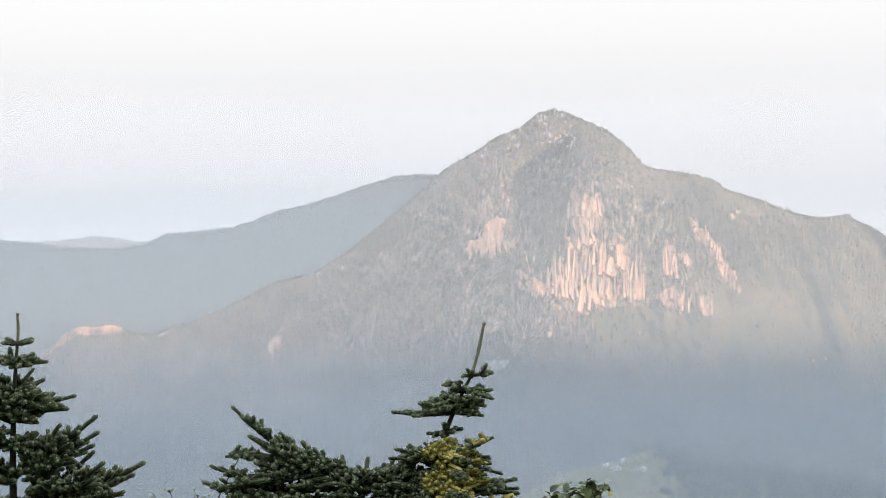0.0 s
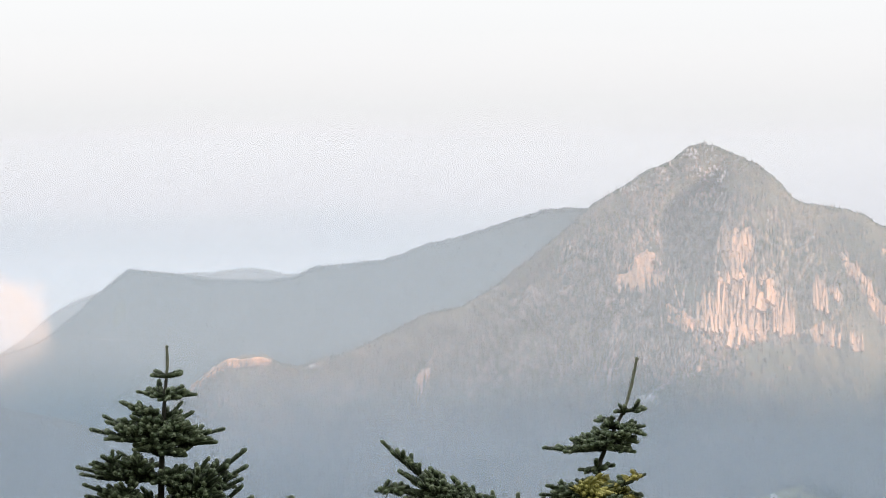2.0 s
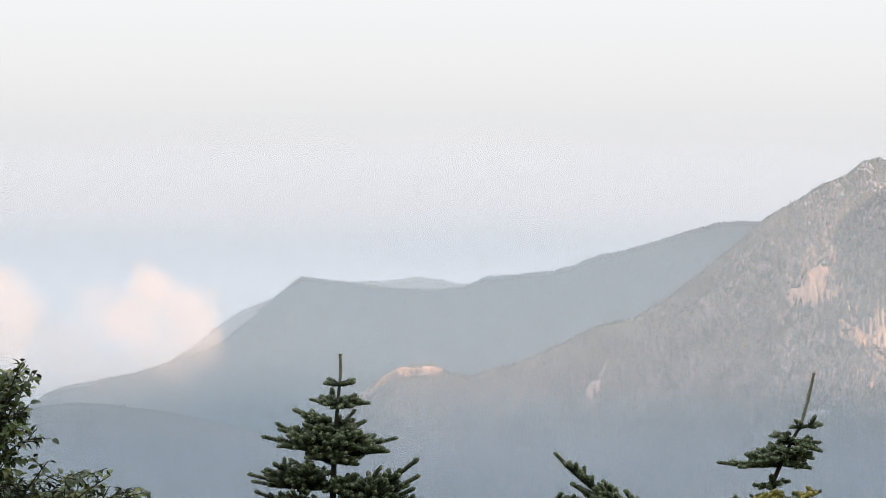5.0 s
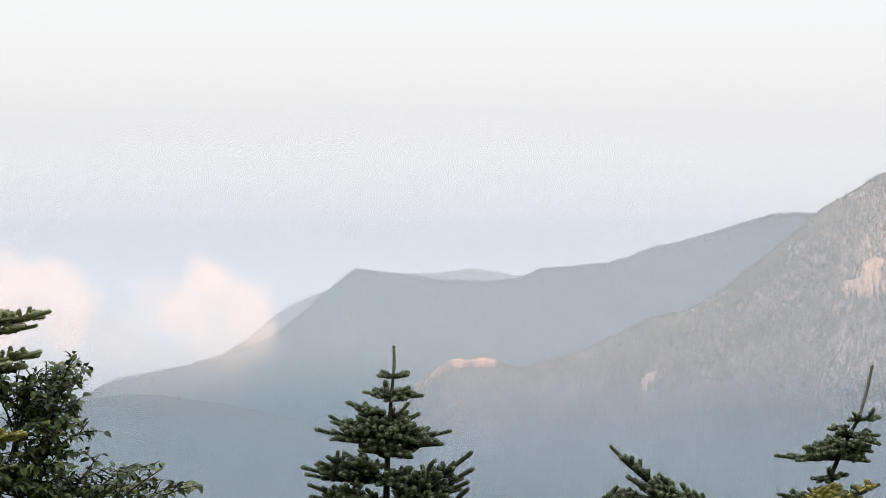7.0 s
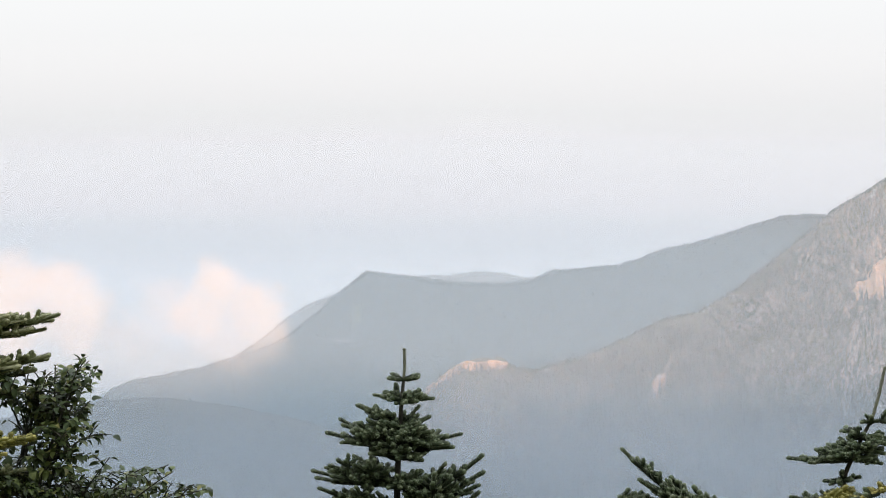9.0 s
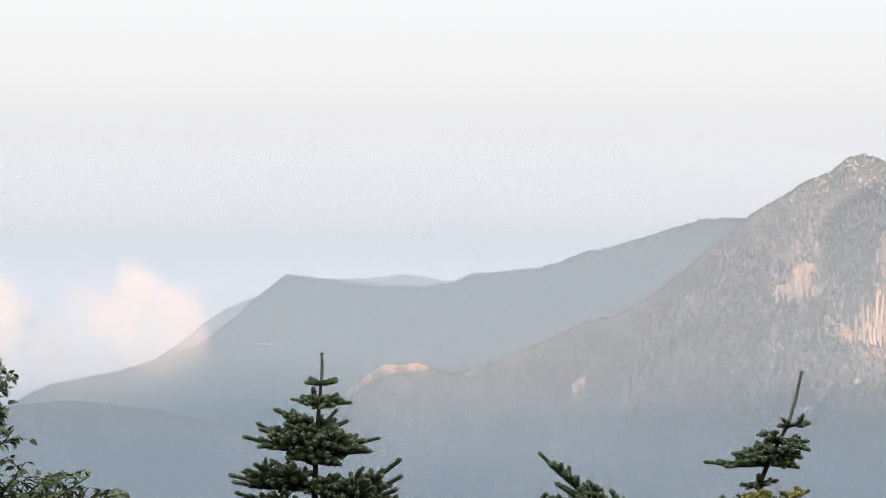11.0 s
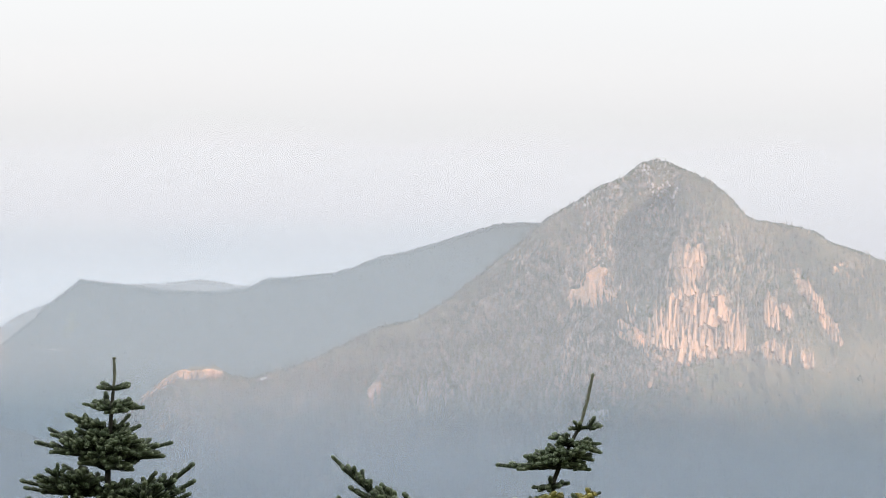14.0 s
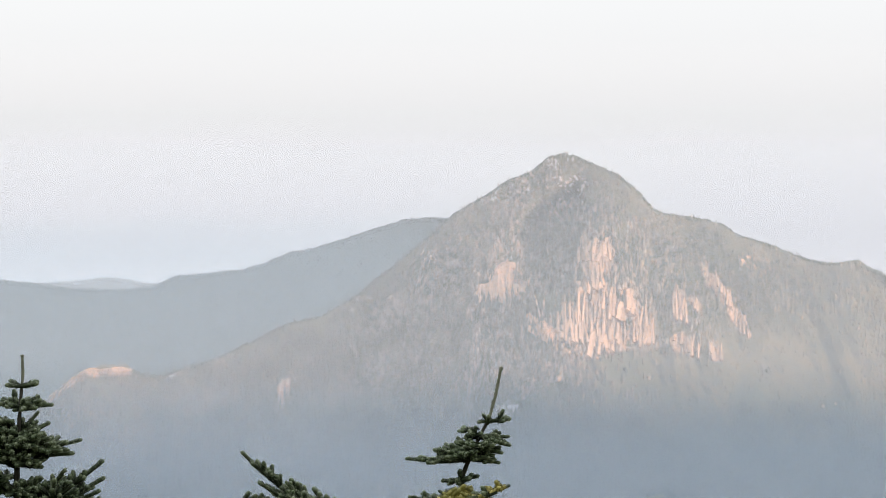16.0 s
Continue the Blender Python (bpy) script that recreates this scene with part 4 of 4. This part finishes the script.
def fir(label, trunk, leader, whorls, extra=(), low=True):
    """trunk: points from the foot up; leader: its top; whorls: (height, tips given, count of others, reach, rise)."""
    thing = new("fir_tree")
    tagged(thing, label, "tree", "young firs at the viewpoint")
    foot = Vector(trunk[0])
    thing.matrix_basis = Matrix.Translation(foot)
    tops = [Vector(p) - foot for p in trunk]
    tall = tops[-1].z
    v, f = tube([tuple(p) for p in tops], [0.0052 + 0.015 * max(0, (tall - p.z)) for p in tops], 8)
    mesh_object("trunk", v, f, BARK, thing, smooth=True)
    a, b = Vector(trunk[-1]) - foot, Vector(leader) - foot
    mid = (a + b) / 2 + Vector((0.004, 0, 0))
    v, f = tube([tuple(a), tuple(mid), tuple(b)], [0.0050, 0.0048, 0.0046], 8)
    bud_v, bud_f = tube([tuple(b), tuple(b + (b - a) * 0.05), tuple(b + (b - a) * 0.09)], [0.0046, 0.0078, 0.001], 8)
    n = 150
    k, ang = rng.uniform(0, 1, n), rng.uniform(0, 6.3, n)
    way = np.stack([0.5 * np.cos(ang), 0.5 * np.sin(ang), np.ones(n)], -1)
    way /= np.linalg.norm(way, axis=1)[:, None]
    nb = blades(np.array(a)[None] * (1 - k)[:, None] + np.array(b)[None] * k[:, None], way, np.stack([-np.sin(ang), np.cos(ang), 0 * ang], -1), np.full(n, 0.011), np.full(n, 0.0024))
    lead = mesh_object("leader", np.concatenate([v, bud_v, nb]), np.concatenate([f, bud_f + len(v), np.arange(n * 4).reshape(-1, 4) + len(v) + len(bud_v)]), YOUNG_BARK, thing)
    tagged(lead, "bare upright leading shoot")

    heights = np.array([p[2] for p in trunk])

    def stem(z):
        return Vector([float(np.interp(z, heights, [p[i] for p in trunk])) for i in range(3)])

    for z, tips, count, reach, rise in whorls:
        o = stem(z)
        for tip in tips:
            tip = Vector(tip)
            branch(thing, o, tip)
            n = (tip - o).length
            if n > 0.09:
                for k in range(3 if n > 0.16 else 2):
                    start = o.lerp(tip, rng.uniform(0.05, 0.4))
                    away = Vector((rng.normal(0, 0.15), rng.uniform(-0.5, -0.1), rng.uniform(-0.10, 0.20))) * n
                    branch(thing, start, o.lerp(tip, rng.uniform(0.45, 0.75)) + away)
        turn = rng.uniform(0, 6.3)
        for i in range(count):
            a = turn + 2 * math.pi * i / count + rng.normal(0, 0.15)
            n = reach * rng.uniform(0.8, 1.1)
            front = Vector((0, 0, rng.normal(0, 0.012)))
            if n > 0.1:
                b = a + rng.uniform(0.25, 0.6)
                branch(thing, o, o + Vector((0.75 * n * math.cos(b), 0.75 * n * math.sin(b), n * rise + rng.uniform(-0.01, 0.05))))
            branch(thing, o + front, o + Vector((n * math.cos(a), n * math.sin(a), n * rise + rng.normal(0, 0.015))))
    for p0, p1, material in extra:
        branch(thing, p0, p1, material)
    if low:
        z, reach = min(w[0] for w in whorls) - 0.13, max(w[3] for w in whorls) * 1.05
        while z > heights[0] + 0.25:
            o, turn = stem(z), rng.uniform(0, 6.3)
            for i in range(4):
                a = turn + i * 1.571 + rng.normal(0, 0.15)
                branch(thing, o, o + Vector((reach * math.cos(a), reach * math.sin(a), reach * 0.12 + rng.normal(0, 0.03))))
            z, reach = z - 0.40, min(0.66, reach * 1.09)
    return thing


def ground_at(x, y):
    return float(ground_height(np.array([x]), np.array([y]))[0])


Y1 = 10.5
fir("young fir with a clean pointed top and stiff whorled branches",
    [(-1.44, Y1, ground_at(-1.44, Y1) - 0.1), (-1.44, Y1, -1.4), (-1.438, Y1, -0.885), (-1.434, Y1, -0.71), (-1.424, Y1, -0.56), (-1.418, Y1, -0.49)],
    (-1.416, Y1, -0.393),
    [(-0.490, [(-1.463, Y1 + 0.02, -0.469), (-1.471, Y1 - 0.02, -0.483), (-1.360, Y1 - 0.02, -0.478), (-1.366, Y1 + 0.03, -0.473)], 0, 0.05, 0.3),
     (-0.557, [(-1.519, Y1 - 0.02, -0.538), (-1.311, Y1 - 0.01, -0.549), (-1.398, Y1 - 0.09, -0.555), (-1.46, Y1 + 0.08, -0.53), (-1.405, Y1 + 0.08, -0.53)], 0, 0.085, 0.12),
     (-0.645, [(-1.340, Y1 + 0.04, -0.616), (-1.336, Y1 - 0.04, -0.640), (-1.574, Y1 + 0.02, -0.572), (-1.507, Y1 - 0.05, -0.588)], 6, 0.11, 0.22),
     (-0.680, [(-1.53, Y1 - 0.08, -0.615), (-1.31, Y1 - 0.08, -0.655)], 4, 0.11, 0.30),
     (-0.705, [(-1.638, Y1 + 0.02, -0.620), (-1.676, Y1 - 0.03, -0.663), (-1.222, Y1 + 0.02, -0.666), (-1.258, Y1 - 0.05, -0.694)], 7, 0.18, 0.06),
     (-0.735, [(-1.52, Y1 - 0.10, -0.728), (-1.34, Y1 - 0.10, -0.735)], 3, 0.11, 0.04),
     (-0.835, [(-1.723, Y1 - 0.03, -0.790), (-1.722, Y1 + 0.05, -0.820), (-1.301, Y1 - 0.02, -0.800), (-1.655, Y1 - 0.10, -0.767), (-1.597, Y1 + 0.06, -0.744), (-1.40, Y1 - 0.14, -0.815)], 2, 0.17, 0.06),
     (-0.925, [(-1.152, Y1 + 0.03, -0.735), (-1.140, Y1 - 0.03, -0.786), (-1.150, Y1 - 0.08, -0.826), (-1.69, Y1 - 0.05, -0.885), (-1.693, Y1 - 0.08, -0.843)], 4, 0.19, 0.10),
     (-1.06, [(-0.988, Y1 - 0.02, -0.892), (-1.018, Y1 - 0.08, -0.925), (-1.072, Y1 - 0.10, -0.953), (-1.165, Y1 + 0.04, -0.857), (-1.72, Y1, -0.96)], 6, 0.28, 0.12),
     (-1.20, [], 7, 0.42, 0.15)],
    extra=[((-1.586, Y1 - 0.12, -0.80), (-1.584, Y1 - 0.12, -0.725), NEEDLES)])

# Branches in the sun-gold colour, painted where a patch of sun falls.
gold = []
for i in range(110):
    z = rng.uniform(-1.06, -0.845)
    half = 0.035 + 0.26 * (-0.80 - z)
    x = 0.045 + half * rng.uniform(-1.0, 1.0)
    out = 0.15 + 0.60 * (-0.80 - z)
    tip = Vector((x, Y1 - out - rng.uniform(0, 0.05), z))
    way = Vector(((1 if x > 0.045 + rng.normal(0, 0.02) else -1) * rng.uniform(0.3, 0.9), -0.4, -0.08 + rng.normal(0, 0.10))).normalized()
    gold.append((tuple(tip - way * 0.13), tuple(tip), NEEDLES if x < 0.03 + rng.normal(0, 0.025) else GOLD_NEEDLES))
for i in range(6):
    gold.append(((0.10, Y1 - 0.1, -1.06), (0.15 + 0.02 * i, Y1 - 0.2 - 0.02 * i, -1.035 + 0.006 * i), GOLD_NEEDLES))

fir("fir with a bent bare leader above a one-sided whorl",
    [(0.02, Y1, ground_at(0.02, Y1) - 0.1), (0.02, Y1, -1.4), (0.027, Y1, -0.85), (0.030, Y1, -0.79), (0.050, Y1, -0.742), (0.088, Y1, -0.66), (0.118, Y1, -0.605)],
    (0.157, Y1, -0.445),
    [(-0.612, [(0.192, Y1 - 0.02, -0.602), (0.096, Y1 - 0.02, -0.585), (0.080, Y1 - 0.03, -0.612)], 2, 0.04, 0.3),
     (-0.665, [(0.188, Y1 - 0.02, -0.660), (0.191, Y1 - 0.05, -0.688), (0.050, Y1 - 0.04, -0.640), (0.035, Y1 - 0.02, -0.665)], 4, 0.07, 0.2),
     (-0.700, [(0.02, Y1 - 0.05, -0.672), (0.165, Y1 - 0.06, -0.712), (0.0, Y1 - 0.03, -0.70), (0.10, Y1 - 0.1, -0.69)], 4, 0.08, 0.25),
     (-0.735, [(-0.159, Y1 - 0.02, -0.731), (-0.067, Y1 - 0.04, -0.700), (0.156, Y1 - 0.04, -0.745), (-0.02, Y1 - 0.12, -0.72), (-0.03, Y1 + 0.08, -0.69), (0.12, Y1 - 0.09, -0.725)], 2, 0.10, 0.12),
     (-0.800, [(0.085, Y1 - 0.03, -0.788), (-0.02, Y1 - 0.05, -0.815), (0.01, Y1 - 0.08, -0.80)], 0, 0.05, 0.1),
     (-0.880, [(0.113, Y1 - 0.03, -0.856), (0.218, Y1 - 0.02, -0.945), (-0.17, Y1 - 0.05, -0.885), (-0.10, Y1 - 0.14, -0.88)], 6, 0.14, -0.1),
     (-0.980, [(0.274, Y1 - 0.03, -1.010), (0.19, Y1 - 0.1, -0.985)], 7, 0.24, 0.0),
     (-1.12, [], 8, 0.34, 0.05), (-1.26, [], 7, 0.42, 0.1)],
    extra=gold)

# the broad crown between them, with one long limb reaching up and out
bush_extra = []
for tip, o in (((-0.697, -0.703), (-0.40, -0.94)), ((-0.640, -0.800), (-0.38, -0.95)), ((-0.775, -0.907), (-0.42, -1.02)), ((-0.805, -0.964), (-0.42, -1.06)), ((-0.55, -0.80), (-0.36, -0.98)),
               ((-0.52, -0.835), (-0.34, -1.0)), ((-0.42, -0.85), (-0.30, -1.02)), ((-0.33, -0.875), (-0.28, -1.05)), ((-0.24, -0.885), (-0.26, -1.06)), ((-0.15, -0.885), (-0.22, -1.05)), ((-0.07, -0.885), (-0.16, -1.05))):
    dy = rng.uniform(-0.08, 0.06)
    bush_extra.append(((o[0], Y1, o[1]), (tip[0], Y1 + dy, tip[1]), NEEDLES))
for i in range(170):
    x = rng.uniform(-0.80, 0.03)
    edge_z = float(np.interp(x, [-0.8, -0.7, -0.64, -0.61, -0.55, -0.49, -0.34, -0.18, -0.107, -0.03, 0.03], [-0.965, -0.92, -0.87, -0.775, -0.80, -0.835, -0.885, -0.90, -0.88, -0.855, -0.85]))
    tier = int(rng.integers(0, 5))
    down = 0.062 * tier + rng.normal(0, 0.007)
    n = rng.uniform(0.12, 0.22)
    tip = Vector((x, Y1 + 0.02 - 0.8 * down - rng.uniform(0, 0.06), edge_z - 0.02 - down))
    across = -1.0 if rng.uniform() < 0.5 - 0.9 * (x + 0.35) else 1.0
    way = Vector((across * rng.uniform(0.4, 1.0), -rng.uniform(0.15, 0.6), (0.45 if tier == 0 else 0.15) + rng.normal(0, 0.08))).normalized()
    bush_extra.append((tuple(tip - way * n), tuple(tip), NEEDLES))
fir("broad fir crown with a long limb reaching up and outward",
    [(-0.33, Y1 + 0.05, ground_at(-0.33, Y1) - 0.1), (-0.33, Y1 + 0.05, -1.5), (-0.33, Y1 + 0.05, -1.1), (-0.33, Y1 + 0.05, -0.98)],
    (-0.34, Y1 + 0.05, -0.94),
    [(-1.10, [], 7, 0.34, 0.15), (-1.24, [], 7, 0.42, 0.1)], bush_extra)

# the fir at the edge of the pan, its limbs reaching past the broadleaf tree
Y4 = 10.9
# Limbs at the edge carry painted sun in olive and gold needles.
edge_limbs = []
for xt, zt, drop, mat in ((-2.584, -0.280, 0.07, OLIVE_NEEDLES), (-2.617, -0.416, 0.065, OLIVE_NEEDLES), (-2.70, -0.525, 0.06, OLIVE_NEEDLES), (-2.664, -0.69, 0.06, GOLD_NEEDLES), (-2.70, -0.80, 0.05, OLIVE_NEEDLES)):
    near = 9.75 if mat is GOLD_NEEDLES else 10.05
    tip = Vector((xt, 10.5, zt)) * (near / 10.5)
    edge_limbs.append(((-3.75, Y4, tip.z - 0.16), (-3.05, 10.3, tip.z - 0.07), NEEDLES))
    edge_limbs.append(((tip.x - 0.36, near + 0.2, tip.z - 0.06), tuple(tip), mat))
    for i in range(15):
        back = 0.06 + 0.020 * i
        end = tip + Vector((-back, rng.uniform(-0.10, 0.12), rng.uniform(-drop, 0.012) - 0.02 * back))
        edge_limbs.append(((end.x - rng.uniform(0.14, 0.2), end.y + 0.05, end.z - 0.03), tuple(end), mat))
fir("fir behind the broadleaf tree, long level branches",
    [(-3.75, Y4, ground_at(-3.75, Y4) - 0.1), (-3.75, Y4, -1.4), (-3.75, Y4, 0.2), (-3.75, Y4, 0.6)], (-3.75, Y4, 0.75),
    [(0.55, [], 4, 0.08, 0.3), (0.42, [], 5, 0.16, 0.2), (0.25, [], 5, 0.28, 0.1), (0.06, [], 6, 0.40, 0.05), (-0.12, [], 5, 0.5, 0.0)],
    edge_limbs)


# ---- broadleaf tree and shrubs ----
def leaf_mesh(seed):
    r = np.random.default_rng(seed)
    spine = [(0.0, 0.0), (0.006, 0.10), (0.018, 0.32), (0.010, 0.62), (-0.02, 0.84), (-0.10, 1.0)]
    width = [0.02, 0.20, 0.33, 0.29, 0.15, 0.0]
    droop, cup = r.uniform(0.1, 0.45), r.uniform(0.10, 0.28)
    verts, faces = [], []
    for (z, t), w in zip(spine, width):
        zz = z - droop * t * t
        verts += [(t, -w, zz + cup * w * 1.6), (t, 0, zz), (t, w, zz + cup * w * 1.6)]
    for j in range(5):
        k = 3 * j
        faces += [(k, k + 1, k + 4, k + 3), (k + 1, k + 2, k + 5, k + 4)]
    me = bpy.data.meshes.new("leaf")
    me.from_pydata(verts, [], faces)
    me.materials.append(LEAF)
    return me


LEAVES = [leaf_mesh(s) for s in range(6)]


def twig_line(p0, p1, sag, n=7):
    p0, p1 = np.asarray(p0, float), np.asarray(p1, float)
    t = np.linspace(0, 1, n)[:, None]
    bow = np.array([rng.normal(0, 0.02), rng.normal(0, 0.02), sag])
    return p0 * (1 - t) + p1 * t + bow * 4 * t * (1 - t) * np.linalg.norm(p1 - p0)


def broadleaf(name, label, foot, limbs, size, singles, spacing=0.022, gaps=9.0):
    """limbs: (start, tip, count of side twigs, side reach); gaps: above what density of a noise the crown is open."""
    thing = new(name)
    tagged(thing, label, "tree" if name.endswith("tree") else "shrub")
    thing.matrix_basis = Matrix.Translation(foot)
    inv = np.array(foot)
    wood_v, wood_f, base, sites = [], [], 0, []

    def put(line, r0, r1):
        nonlocal base
        v, f = tube(line - inv, np.linspace(r0, r1, len(line)), 6)
        wood_v.append(v)
        wood_f.append(f + base)
        base += len(v)

    def dress(line, start):
        d = np.diff(line, axis=0)
        L = np.linalg.norm(d, axis=1).sum()
        for s in np.arange(start * L, L, spacing):
            i = min(int(s / L * (len(line) - 1)), len(line) - 2)
            f = s / L * (len(line) - 1) - i
            sites.append((line[i] * (1 - f) + line[i + 1] * f, d[i] / np.linalg.norm(d[i])))
        sites.append((line[-1], d[-1] / np.linalg.norm(d[-1])))

    for p0, p1, count, reach in limbs:
        line = twig_line(p0, p1, 0.04)
        put(line, 0.0022 + 0.0055 * np.linalg.norm(np.subtract(p1, p0)), 0.0016)
        dress(line, 0.45)
        for i in range(count):
            t = rng.uniform(0.35, 0.95)
            o = line[int(t * 6)]
            way = np.array([rng.normal(0, 1), rng.normal(0, 1), rng.uniform(0.0, 1.1)])
            side = twig_line(o, o + way / np.linalg.norm(way) * reach * rng.uniform(0.5, 1.1), 0.05)
            put(side, 0.0028, 0.0012)
            dress(side, 0.2)
    mesh_object("trunk", np.concatenate(wood_v), np.concatenate(wood_f), BARK, thing, smooth=True)
    rest_v, rest_f, base = [], [], 0
    at = np.array([p for p, d in sites])
    open_air = fbm((at[:, 0] + 0.2 * at[:, 1]) / 0.034, (at[:, 2] + 0.2 * at[:, 1]) / 0.034, 77, 2)
    sites = [site for site, gap in zip(sites, open_air) if gap < gaps]
    order = rng.permutation(len(sites))
    for n, i in enumerate(order):
        p, d = sites[i]
        out = Vector(d) * 0.5 + Vector((rng.normal(0, 0.7), rng.normal(0, 0.7), rng.normal(-0.15, 0.4)))
        out.normalize()
        up = Vector((rng.normal(0, 0.3), rng.normal(-0.25, 0.3), 1))
        y = up.cross(out).normalized()
        m = Matrix((out, y, out.cross(y))).transposed().to_4x4() @ Matrix.Scale(size * rng.uniform(0.7, 1.2), 4)
        m.translation = Vector(p - inv) + out * 0.008
        me = LEAVES[rng.integers(0, len(LEAVES))]
        if n < singles:
            ob = new("leaf", me)
            ob.parent, ob.matrix_basis = thing, m
        else:
            co = np.empty(len(me.vertices) * 3, np.float32)
            me.vertices.foreach_get("co", co)
            co = co.reshape(-1, 3)
            rest_v.append(co @ np.array(m.to_3x3()).T + np.array(m.translation))
            rest_f.append(np.array([p_.vertices[:] for p_ in me.polygons]) + base)
            base += len(co)
    if rest_v:
        tagged(mesh_object("foliage", np.concatenate(rest_v), np.concatenate(rest_f), LEAF, thing), kind="stuff")
    return thing


YD = 10.2
g = ground_at(-2.75, YD)
trunk_top = (-2.72, YD, -1.05)
limbs = [((-2.75, YD, g), trunk_top, 0, 0.1)]
forks = [Vector((x, YD + y, z)) for x, y, z in ((-2.62, 0.05, -0.66), (-2.50, -0.06, -0.72), (-2.74, 0.0, -0.70), (-2.38, 0.04, -0.88), (-2.56, -0.1, -0.86), (-2.82, 0.08, -0.82), (-2.28, -0.04, -0.94))]
limbs += [(trunk_top, tuple(p), 0, 0.1) for p in forks]
crown = [(rng.uniform(-2.74, -2.42), rng.uniform(-0.52, -0.43), 5) for i in range(12)]
skirt = [(rng.uniform(-2.86, -2.45), rng.uniform(-1.02, -0.80), 8) for i in range(14)]
skirt += [(rng.uniform(-2.76, -2.54), rng.uniform(-0.90, -0.70), 6) for i in range(9)]
for x, z, n in (*crown, *skirt, (-2.72, -0.84, 5), (-2.65, -0.80, 5), (-2.78, -0.90, 5), (-2.58, -0.90, 5), (-2.70, -0.95, 5), (-2.62, -0.99, 5), (-2.82, -0.97, 5), (-2.74, -0.78, 5), (-2.50, -0.436, 3), (-2.438, -0.428, 3), (-2.392, -0.410, 2), (-2.372, -0.438, 2), (-2.43, -0.50, 5), (-2.41, -0.555, 5), (-2.405, -0.61, 5), (-2.40, -0.665, 5), (-2.41, -0.72, 5),
                (-2.335, -0.735, 4), (-2.255, -0.785, 4), (-2.165, -0.765, 1), (-2.108, -0.772, 2), (-2.085, -0.845, 2), (-2.005, -0.832, 1), (-2.14, -0.86, 4), (-2.20, -0.83, 4), (-2.30, -0.80, 5),
                (-2.56, -0.485, 4), (-2.64, -0.485, 4), (-2.72, -0.50, 4), (-2.80, -0.50, 4), (-2.50, -0.53, 4), (-2.58, -0.56, 4), (-2.67, -0.56, 4), (-2.76, -0.58, 4), (-2.86, -0.60, 5), (-2.53, -0.47, 5), (-2.60, -0.51, 4), (-2.68, -0.52, 4), (-2.62, -0.60, 4), (-2.52, -0.58, 4), (-2.71, -0.62, 4), (-2.47, -0.55, 4),
                (-2.47, -0.61, 4), (-2.55, -0.64, 5), (-2.66, -0.66, 4), (-2.48, -0.69, 4), (-2.56, -0.73, 4), (-2.68, -0.76, 4), (-2.48, -0.78, 5), (-2.40, -0.80, 5), (-2.56, -0.455, 5), (-2.47, -0.47, 4), (-2.44, -0.455, 5),
                (-2.42, -0.53, 5), (-2.44, -0.58, 5), (-2.43, -0.64, 5), (-2.66, -0.48, 5), (-2.58, -0.53, 5), (-2.75, -0.53, 5), (-2.42, -0.70, 5), (-2.43, -0.75, 5),
                (-2.54, -0.83, 4), (-2.44, -0.86, 4), (-2.34, -0.86, 4), (-2.25, -0.88, 5), (-2.66, -0.87, 4), (-2.40, -0.94, 4), (-2.28, -0.95, 5), (-2.18, -0.94, 4), (-2.54, -0.94, 4), (-2.68, -0.97, 5), (-2.45, -1.02, 5), (-2.3, -1.02, 4)):
    if x < -2.43 and -0.70 < z < -0.49 and rng.uniform() < 0.7:
        continue
    dy = rng.uniform(-0.22, 0.2)
    tip = Vector((x, YD + dy, z))
    fork = min(forks, key=lambda p: (tip - p).length + 0.6 * max(0, p.z - z))
    o = tuple(Vector(trunk_top).lerp(fork, rng.uniform(0.7, 1.0)))
    limbs.append((o, (x, YD + dy, z), n, 0.085))
broadleaf("broadleaf_tree", "small broadleaf tree with dark glossy pointed leaves", (-2.75, YD, g), limbs, 0.030, 300, 0.0098, 0.16)

g = ground_at(0.49, Y1)
broadleaf("shrub", "broadleaf shrub top with bright curled leaves", (0.49, Y1, g),
          [((0.49, Y1, g), (0.48, Y1, -1.2), 0, 0.1)] + [((0.48, Y1, -1.22), (x, Y1 + rng.uniform(-0.1, 0.1), z), 6, 0.06)
           for x, z in ((0.375, -1.018), (0.43, -0.992), (0.505, -0.978), (0.565, -0.985), (0.57, -1.03), (0.47, -1.03), (0.53, -1.0), (0.42, -1.04), (0.40, -1.035), (0.50, -1.01), (0.55, -1.02))], 0.034, 160, 0.012)
g = ground_at(-0.9, Y1 + 0.4)
broadleaf("shrub", "thin broadleaf twigs rising between the firs", (-0.9, Y1 + 0.4, g),
          [((-0.9, Y1 + 0.4, g), (-0.88, Y1 + 0.4, -1.3), 0, 0.1)] + [((-0.88, Y1 + 0.4, -1.3), (x * 1.038, Y1 + 0.4, z * 1.038), 2, 0.05)
           for x, z in ((-0.967, -0.998), (-0.91, -0.988), (-0.824, -0.996), (-0.660, -0.858), (-0.88, -1.03), (-0.94, -1.03))], 0.022, 80)
